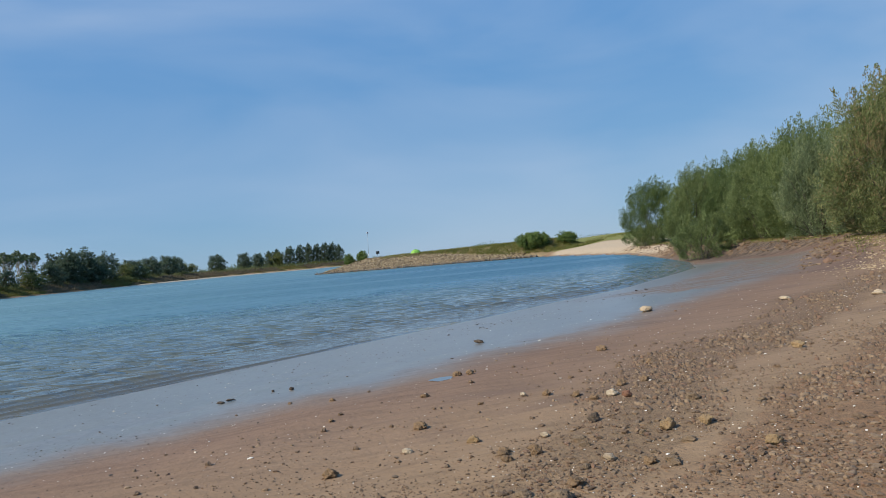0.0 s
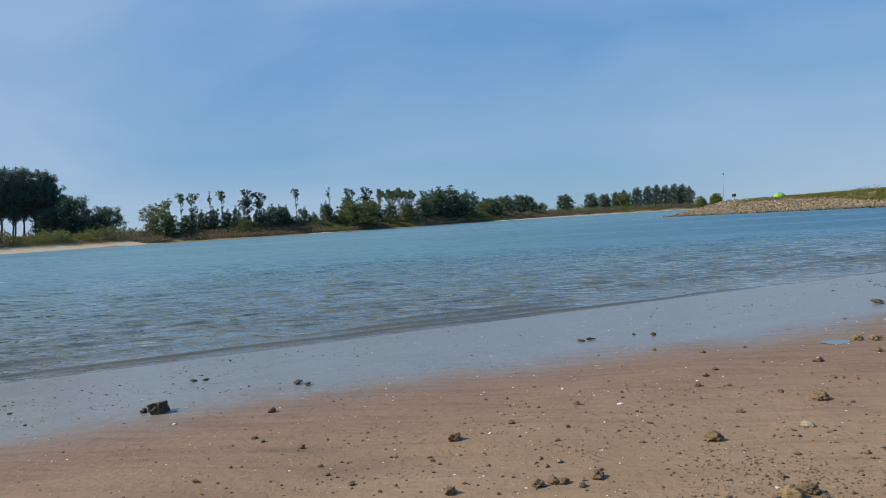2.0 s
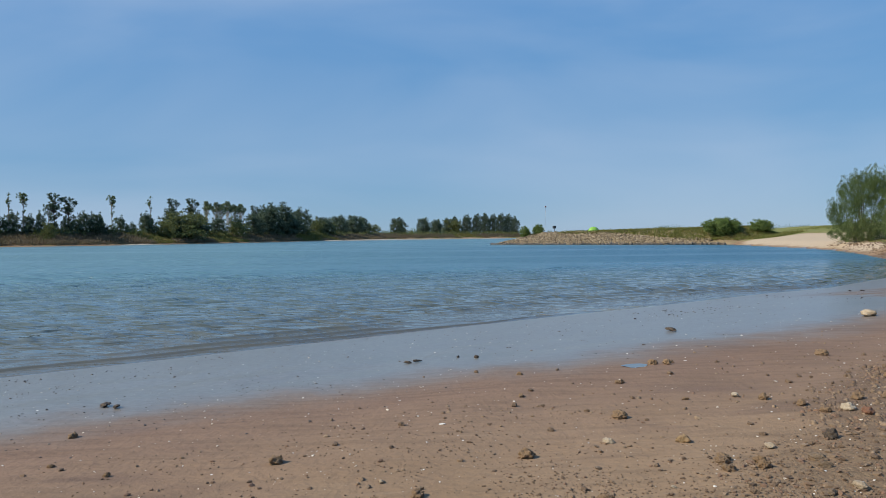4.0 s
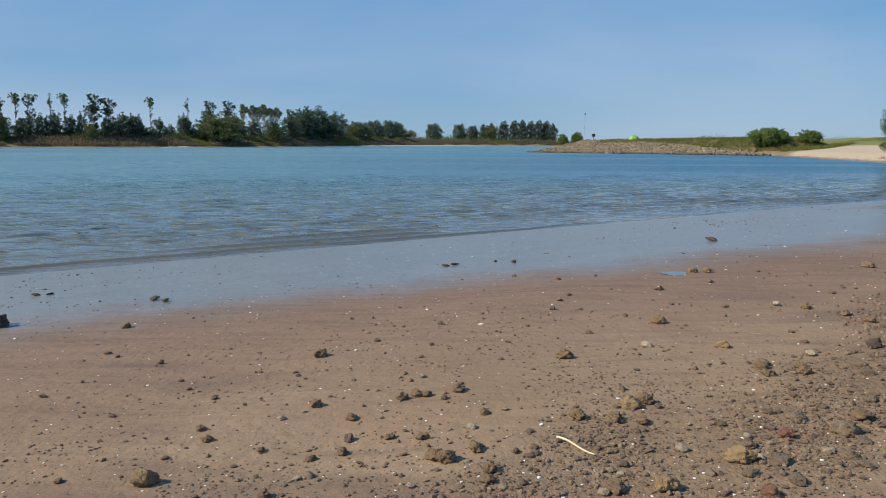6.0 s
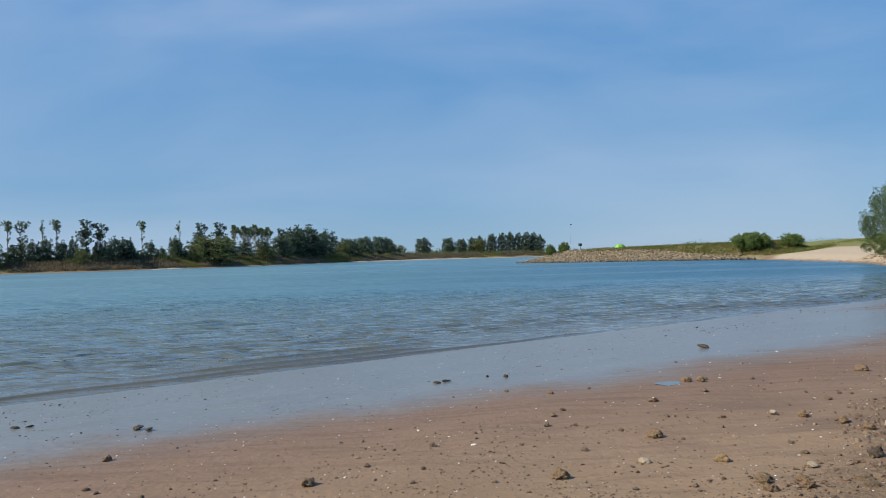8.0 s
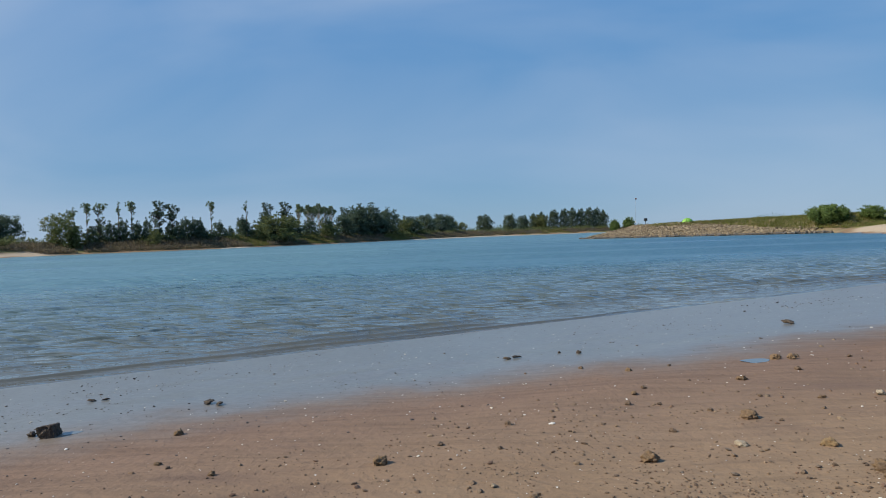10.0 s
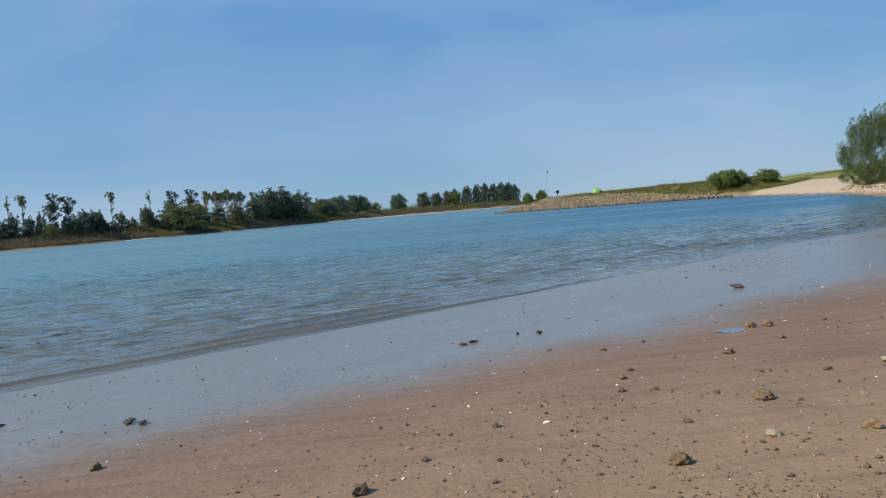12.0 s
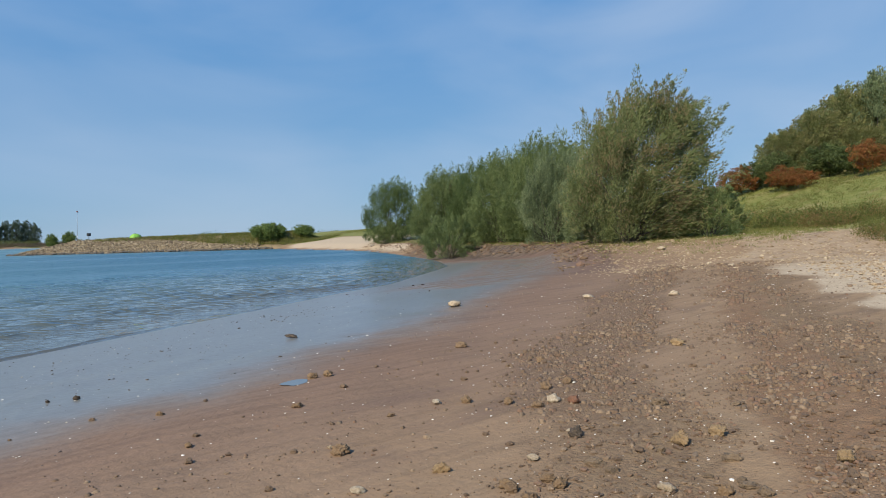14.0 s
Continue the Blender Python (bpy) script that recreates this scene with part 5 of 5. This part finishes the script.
def camp_bundle(label, material, s, u, sx, sy, sz):
    bm = bmesh.new()
    bmesh.ops.create_icosphere(bm, subdivisions=2, radius=0.5)
    for v in bm.verts:
        v.co *= 1 + 0.25 * noise.noise(v.co * 3 + Vector((s, u, 0)))
        v.co = Vector((v.co.x * sx, v.co.y * sy, max(v.co.z, -0.3) * sz))
    ob = tagged(new("camp_bundle", bm_mesh("camp_bundle", bm, material, True)), label, "bundle", "bundles at the camp")
    x, y = on_groyne(s, u)
    ob.matrix_basis = pose(x, y, crest_z(x, y) + 0.28 * sz, 0, 0, s * 40)


camp_bundle("white bundle lying on the groyne", WHITE, 54.5, 8.5, 0.9, 0.6, 0.6)
camp_bundle("dark bundle lying on the groyne", DARKPAINT, 63.5, 8.5, 1.5, 0.8, 0.7)
camp_bundle("white bundle beside the tent", WHITE, 50.0, 11.0, 1.1, 0.7, 0.6)

# ---- the beach: clods, gravel, shells ----
def rock_mesh(name, seed, material, flat=0.75, knobs=0.35, smooth=True, fine=3):
    """A broken, weathered lump, one unit wide: a ball cut by chance planes, then roughened."""
    rng = np.random.default_rng(seed)
    cuts = rng.normal(size=(13, 3))
    cuts /= np.linalg.norm(cuts, axis=1, keepdims=True)
    depth = rng.uniform(0.30, 0.5, 13)
    bm = bmesh.new()
    bmesh.ops.create_icosphere(bm, subdivisions=fine, radius=0.5)
    shift = Vector(rng.uniform(-50, 50, 3))
    sx, sy = rng.uniform(1.0, 1.2), rng.uniform(0.75, 1.0)
    for v in bm.verts:
        way = np.array(v.co.normalized())
        facing = cuts @ way
        r = min(0.5, float(np.min(np.where(facing > 0.05, depth / np.maximum(facing, 0.05), 9))))
        p = v.co * 2
        r *= 1 + knobs * noise.noise(p * 1.7 + shift) + 0.7 * knobs * noise.noise(p * 4.5 + shift) + 0.6 * knobs * noise.noise(p * 9 + shift) + 0.45 * knobs * noise.noise(p * 19 + shift)
        v.co = Vector((way[0] * r * sx, way[1] * r * sy, max(way[2] * r * flat, -0.22)))
    return bm_mesh(name, bm, material, smooth)


def pitted_block(name, seed, material):
    """A squarish block of slag, one unit wide, eaten into by pits."""
    bm = bmesh.new()
    bmesh.ops.create_cube(bm, size=1)
    bmesh.ops.subdivide_edges(bm, edges=bm.edges[:], cuts=13, use_grid_fill=True)
    shift = Vector((seed * 3.1, seed * 1.7, 0))
    for v in bm.verts:
        p = v.co.copy()
        round_off = 1 - 0.16 * max(0.0, p.length / 0.5 - 1.25)
        pit = 0.16 * noise.noise(p * 3 + shift) + 0.16 * abs(noise.noise(p * 6.5 + shift)) + 0.05 * noise.noise(p * 14 + shift)
        q = p * round_off * (0.98 - pit)
        v.co = Vector((q.x, q.y * 0.75, max(q.z * 0.72 * (1 + 0.25 * p.x), -0.3)))
    return bm_mesh(name, bm, material, False)


def lay(name, label, meshes, spots, group, sink=0.22, seed=0):
    """Stones at (x, y, width), each an object of its own."""
    rng = np.random.default_rng(seed)
    for i, (x, y, w) in enumerate(spots):
        w = min(w, 0.09 + 0.55 * (w - 0.09)) if name == "clod" else w
        ob = tagged(new(name, meshes[i % len(meshes)]), label, "stone", group)
        k = rng.uniform(0.85, 1.15)
        ob.matrix_basis = Matrix.LocRotScale((x, y, ground_z(x, y) + w * (0.3 - sink)), Euler((rng.uniform(-0.15, 0.15), rng.uniform(-0.15, 0.15), rng.uniform(0, 6.28))), (w, w, w * k))


CLODS = [rock_mesh("clod", 100 + i, CLOD, 0.8, 0.34, True, 4) for i in range(6)]
CRUMBS = [rock_mesh("clod", 110 + i, CRUMB, 0.7, 0.34, False, 2) for i in range(8)]
FLATS = [rock_mesh("flat_clod", 120 + i, GREY, 0.55, 0.26, True, 4) for i in range(5)]
lay("clod", "rough brown clod of dried river mud on the sand", CLODS, [
    (1.23, 5.37, 0.15), (0.42, 4.47, 0.10), (1.56, 4.22, 0.11), (2.70, 3.92, 0.14), (1.15, 3.07, 0.10), (0.36, 3.38, 0.11), (0.58, 3.25, 0.08), (0.57, 3.14, 0.07), (1.11, 3.95, 0.09), (1.47, 3.88, 0.08),
    (1.32, 3.91, 0.09), (0.58, 4.04, 0.06), (0.52, 3.49, 0.08), (2.60, 5.01, 0.10), (2.80, 4.87, 0.08), (2.52, 4.73, 0.09), (3.33, 4.03, 0.10), (2.57, 4.93, 0.09), (2.76, 4.73, 0.09), (3.77, 6.88, 0.12),
    (3.96, 6.52, 0.10), (4.01, 6.20, 0.09), (-0.66, 5.35, 0.13), (2.23, 6.40, 0.16), (3.63, 9.30, 0.15), (3.45, 9.35, 0.14)], "clods on the beach", 0.12, 1)
lay("clod", "small dark brown mud clod on the sand", CLODS, [
    (0.06, 4.33, 0.085), (0.16, 4.38, 0.075), (0.22, 4.38, 0.065), (-0.21, 4.00, 0.07), (-0.45, 4.18, 0.075), (-1.03, 3.80, 0.056), (-0.94, 3.66, 0.06), (-0.62, 3.55, 0.052), (-0.18, 3.52, 0.063),
    (0.05, 3.71, 0.056), (0.23, 3.68, 0.064), (-2.76, 6.51, 0.09), (0.31, 3.40, 0.10), (-0.44, 2.98, 0.064), (-0.33, 3.45, 0.05), (-1.47, 3.14, 0.046), (-2.29, 4.38, 0.05), (-2.43, 5.51, 0.053),
    (-1.86, 5.20, 0.054), (1.63, 8.91, 0.07), (1.47, 7.50, 0.067), (2.68, 8.10, 0.11), (3.05, 7.03, 0.06), (5.90, 9.67, 0.22), (4.86, 6.67, 0.12), (4.58, 6.68, 0.16), (5.62, 7.82, 0.13)],
    "clods on the beach", 0.15, 2)
lay("stone", "flat grey-brown stone half sunk in the sand", FLATS, [
    (2.00, 3.32, 0.107), (1.93, 3.54, 0.0984), (2.51, 3.74, 0.164), (2.56, 3.63, 0.0902), (2.38, 3.41, 0.107), (2.38, 3.28, 0.082), (1.97, 3.09, 0.0902), (1.80, 3.18, 0.082), (2.92, 4.20, 0.0902), (2.34, 3.90, 0.123),
    (3.19, 4.84, 0.115), (4.64, 5.43, 0.164), (3.43, 3.85, 0.0984), (5.04, 5.00, 0.0984), (5.95, 5.44, 0.148), (5.02, 5.49, 0.082), (3.68, 4.71, 0.0738), (3.15, 4.67, 0.082), (3.82, 4.28, 0.123), (3.50, 4.25, 0.0656),
    (3.48, 3.97, 0.0984), (3.53, 4.05, 0.0656), (0.82, 3.52, 0.0492)], "flat stones on the beach", 0.2, 3)
OCHRES = [rock_mesh("ochre_stone", 140 + i, OCHRE, 0.75, 0.30, True, 4) for i in range(3)]
lay("stone", "rounded ochre stone on the sand", OCHRES, [(-1.06, 3.14, 0.115), (1.37, 3.07, 0.125), (1.45, 4.13, 0.11), (1.81, 3.35, 0.13), (4.22, 4.64, 0.12), (3.92, 4.73, 0.14), (4.14, 3.76, 0.12), (7.39, 7.21, 0.16),
                                                                (2.51, 5.55, 0.1)], "ochre stones on the beach", 0.1, 4)
PALES = [rock_mesh("pale_stone", 150 + i, PALE, 0.55, 0.24, True, 3) for i in range(4)]
lay("stone", "small pale cream stone on the sand", PALES, [
    (1.58, 3.53, 0.07), (1.92, 3.38, 0.065), (1.97, 3.66, 0.063), (2.30, 3.47, 0.063), (1.09, 3.04, 0.056), (1.21, 3.23, 0.047), (0.50, 3.81, 0.06), (1.72, 3.85, 0.033), (2.05, 4.46, 0.034), (4.23, 6.23, 0.14),
    (3.15, 4.28, 0.1), (3.06, 5.27, 0.085), (3.66, 5.51, 0.043), (-0.61, 3.95, 0.05), (-0.34, 3.19, 0.042), (0.17, 4.81, 0.05), (0.21, 3.09, 0.044), (2.24, 6.59, 0.051), (1.93, 5.64, 0.09),
    (3.57, 7.07, 0.09), (9.86, 15.0, 0.30), (12.75, 11.1, 0.24), (12.03, 12.85, 0.22), (27.1, 22.0, 0.4)], "pale stones on the beach", 0.12, 5)
REDS = [rock_mesh("brick_lump", 160 + i, RED, 0.7, 0.28, True, 4) for i in range(2)]
lay("brick_lump", "worn red brick lump on the gravel", REDS, [(2.17, 3.66, 0.085), (1.79, 2.96, 0.085), (4.30, 6.05, 0.11)], "brick lumps on the beach", 0.1, 6)
BLACKS = [rock_mesh("dark_stone", 170 + i, BLACK, 0.85, 0.55) for i in range(3)]
lay("dark_stone", "black wet stone on the beach", BLACKS, [(3.58, 5.37, 0.11), (1.20, 10.67, 0.08), (0.93, 10.8, 0.05)], "dark stones on the beach", 0.1, 7)
lay("dark_stone", "big dark pitted lump standing in the wet sand", [pitted_block("dark_lump", 4, BLACK), rock_mesh("dark_lump", 182, BLACK, 0.6, 0.7)], [(-4.15, 6.72, 0.205), (-4.36, 6.76, 0.09)], "dark lumps in the wet sand", 0.1, 8)
lay("driftwood", "short black piece of driftwood on the wet sand", [rock_mesh("driftwood", 183 + i, BLACK, 0.3, 0.5) for i in range(2)],
    [(5.17, 13.65, 0.2), (0.18, 10.5, 0.1), (0.31, 10.56, 0.12), (-3.1, 7.95, 0.13), (-2.95, 7.88, 0.1), (-4.9, 8.6, 0.09), (-4.75, 8.65, 0.07)], "driftwood on the wet sand", 0.1, 9)

# bleached reed stalk
STRAW = plain_material("bleached_reed", (0.66, 0.56, 0.36), 0.6, 0.2)
path = [(0.955 + 0.165 * q, 3.63 - 0.195 * q + 0.012 * math.sin(q * 3.1), 0.0) for q in np.linspace(0, 1, 9)]
path = [(x, y, ground_z(x, y) + 0.012 + 0.006 * math.sin(i * 0.8)) for i, (x, y, z) in enumerate(path)]
tagged(new("reed_stalk", mesh_of("reed_stalk", *tube(path, np.linspace(0.0075, 0.004, 9), 8), STRAW)), "bleached yellow reed stalk lying on the gravel", "stalk")


# shallow puddle beside a clod
def puddle(cx, cy, size):
    m = Nodes("puddle_water")
    m.principled(Base_Color=(0.16, 0.18, 0.18, 1), Roughness=0.03, IOR=1.33, Normal=m.bump(m.noise(9, 2), 0.05, 0.01))
    rim = [(0.20 * math.cos(a) * (1 + 0.18 * math.sin(3 * a + 1)) , 0.2 * math.sin(a) * (1 + 0.15 * math.cos(2 * a))) for a in np.linspace(0, 2 * math.pi, 36, endpoint=False)]
    pts = [(cx + size * (0.8 * u - 0.25 * v), cy + size * (0.35 * u + 0.7 * v)) for u, v in rim]
    top = sorted(ground_z(x, y) for x, y in pts)[26] + 0.003
    verts = [(cx, cy, top)] + [(x, y, top) for x, y in pts]
    faces = [(0, 1 + i, 1 + (i + 1) % 36) for i in range(36)]
    tagged(new("puddle", mesh_of("puddle", verts, faces, m.material)), "small puddle reflecting the sky in the sand", "puddle", kind="structure")


puddle(3.19, 9.26, 1.0)
puddle(-3.98, 6.80, 0.5)

# more clods, strewn through the bands nearest the water's edge path
rng = np.random.default_rng(230)
spots = []
while len(spots) < 290:
    x, y = rng.uniform(-1.5, 9.0), rng.uniform(2.6, 9.5)
    d = land(np.array([x]), np.array([y]))[1]
    if rng.uniform() < gravel_share(np.array([x]), np.array([y]), d)[0] * value_noise(np.array([x]), np.array([y]), 0.8, 231)[0]:
        spots.append((x, y, min(0.034 * math.exp(rng.normal(0, 0.4)) * (1 + 0.05 * y), 0.085)))
lay("clod", "crumbly brown mud clod among the gravel", CRUMBS, spots, "clods among the gravel", 0.14, 232)

# loose gravel, thickest in two bands along the shore
rng = np.random.default_rng(201)
n = 520000
bearing, reach = rng.uniform(-0.95, 1.30, n), 2.2 + 26 * rng.uniform(size=n) ** 2.0
px, py = 0.3 + np.sin(bearing) * reach, 0.6 + np.cos(bearing) * reach
pz, pd, pe = land(px, py)
cluster = value_noise(px, py, 0.5, 202) * value_noise(px, py, 1.7, 203)
share = gravel_share(px, py, pd)
keep = (pd > 0.25) & (rng.uniform(size=n) < share ** 1.2 * (0.10 + 6.5 * cluster ** 1.4) * np.where(reach < 9, 0.5, 0.46) * np.where(pd < 7.5, 0.6, 1.0))
px, py, pz, pd, reach, share = px[keep], py[keep], pz[keep], pd[keep], reach[keep], share[keep]
pz = pz + relief(px, py)
size = np.minimum((0.0092 + 0.0022 * sstep(0.3, 0.7, share)) * np.exp(rng.normal(0, 0.62, len(px))) * (1 + reach / 15) * (0.6 + 0.65 * share), 0.034 + 0.0035 * reach)
wet = pd < 7.0
size[wet] *= 0.95
P = np.stack([px, py, pz], 1)
near = ~wet & (reach < 6.2)
tagged(new("gravel", stone_heap("gravel", P[near], size[near], 0.65, GRAVEL, 204, 0.2, 0.34)), "brown gravel and crumbled mud clods on the sand", "gravel", kind="stuff")
rest = ~wet & (reach >= 6.2)
tagged(new("gravel", stone_heap("gravel", P[rest], size[rest] * 1.1, 0.7, GRAVEL, 209, 0.2, 0.34, True, True)), "brown gravel strewn along the beach", "gravel", kind="stuff")
tagged(new("wet_gravel", stone_heap("wet_gravel", P[wet], size[wet] * 0.9, 0.55, WETGRAVEL, 205, 0.2, 0.3)), "dark wet pebbles on the shining mud", "gravel", kind="stuff")
# and all round, behind the first dry ridge
n = 60000
bearing, reach = rng.uniform(1.2, 5.4, n), 0.2 + 15 * np.sqrt(rng.uniform(size=n))
bearing[:9000], reach[:9000] = rng.uniform(-1.0, 1.4, 9000), 0.1 + 2.6 * np.sqrt(rng.uniform(size=9000))
px, py = 0.3 + np.sin(bearing) * reach, 0.6 + np.cos(bearing) * reach
pz, pd, pe = land(px, py)
cluster = value_noise(px, py, 0.5, 202) * value_noise(px, py, 1.7, 203)
keep = (pd > 0.4) & (rng.uniform(size=n) < (gravel_share(px, py, pd) ** 1.25 + 0.02) * (0.04 + 4.2 * cluster ** 1.6))
P = np.stack([px, py, pz + relief(px, py)], 1)[keep]
tagged(new("gravel", stone_heap("gravel", P, np.minimum(0.013 * np.exp(rng.normal(0, 0.6, len(P))), 0.06), 0.7, GRAVEL, 213, 0.2, 0.34, True, True)), "brown gravel on the upper beach", "gravel", kind="stuff")
n = 120000
px, py = rng.uniform(20, 62, n), rng.uniform(22, 96, n)
pz, pd, pe = land(px, py)
lee = sstep(36, 47, shore_along(px, py))
strip = sstep(6.4 - 6.0 * lee, 7.4 - 6.2 * lee, pd) * (1 - sstep(8.6 - 3.4 * lee, 10.4 - 3 * lee, pd)) * sstep(17, 24, shore_along(px, py)) * (1 - 0.7 * sstep(66, 76, py))
keep = rng.uniform(size=n) < strip * (0.1 + 0.9 * value_noise(px, py, 1.5, 211))
P = np.stack([px, py, pz], 1)[keep]
tagged(new("bank_clods", stone_heap("bank_clods", P, np.minimum(0.11 * np.exp(rng.normal(0, 0.5, len(P))), 0.4), 0.55, GRAVEL, 212, 0.15, 0.35)), "crumbled brown clods of the eroded bank", "clods", kind="stuff")
n = 60000
bearing, reach = rng.uniform(0.55, 1.35, n), 9 + 34 * rng.uniform(size=n) ** 0.8
px, py = 0.3 + np.sin(bearing) * reach, 0.6 + np.cos(bearing) * reach
pz, pd, pe = land(px, py)
strip = 0.8 * sstep(14.2, 16.5, pd) * (1 - sstep(19.5, 21.5, pd)) + 0.9 * sstep(7.5, 10, pd) * (1 - sstep(13, 16, pd)) * sstep(12, 19, shore_along(px, py))
keep = rng.uniform(size=n) < strip * (0.15 + 0.85 * value_noise(px, py, 1.2, 207))
P = np.stack([px, py, pz + relief(px, py)], 1)[keep]
tagged(new("pale_gravel", stone_heap("pale_gravel", P, np.minimum(0.05 * np.exp(rng.normal(0, 0.5, len(P))), 0.2), 0.5, PALEGRAVEL, 208, 0.2, 0.3)), "pale tan stones and dried reed bits along the high-water line",
       "gravel", kind="stuff")
n = 8500
bearing, reach = rng.uniform(-0.95, 1.30, n), 2.2 + 20 * rng.uniform(size=n) ** 1.5
px, py = 0.3 + np.sin(bearing) * reach, 0.6 + np.cos(bearing) * reach
pz, pd, pe = land(px, py)
keep = (pd > 1.5) & (pd < 19) & (rng.uniform(size=n) < 0.25 + gravel_share(px, py, pd))
P = np.stack([px, py, pz + relief(px, py)], 1)[keep]
tagged(new("shell_bits", stone_heap("shell_bits", P, 0.007 * np.exp(rng.normal(0, 0.45, len(P))) * (1 + reach[keep] / 12), 0.4, SHELL, 206, 0.3, 0.3)), "white shell fragments on the sand", "shells",
       kind="stuff")
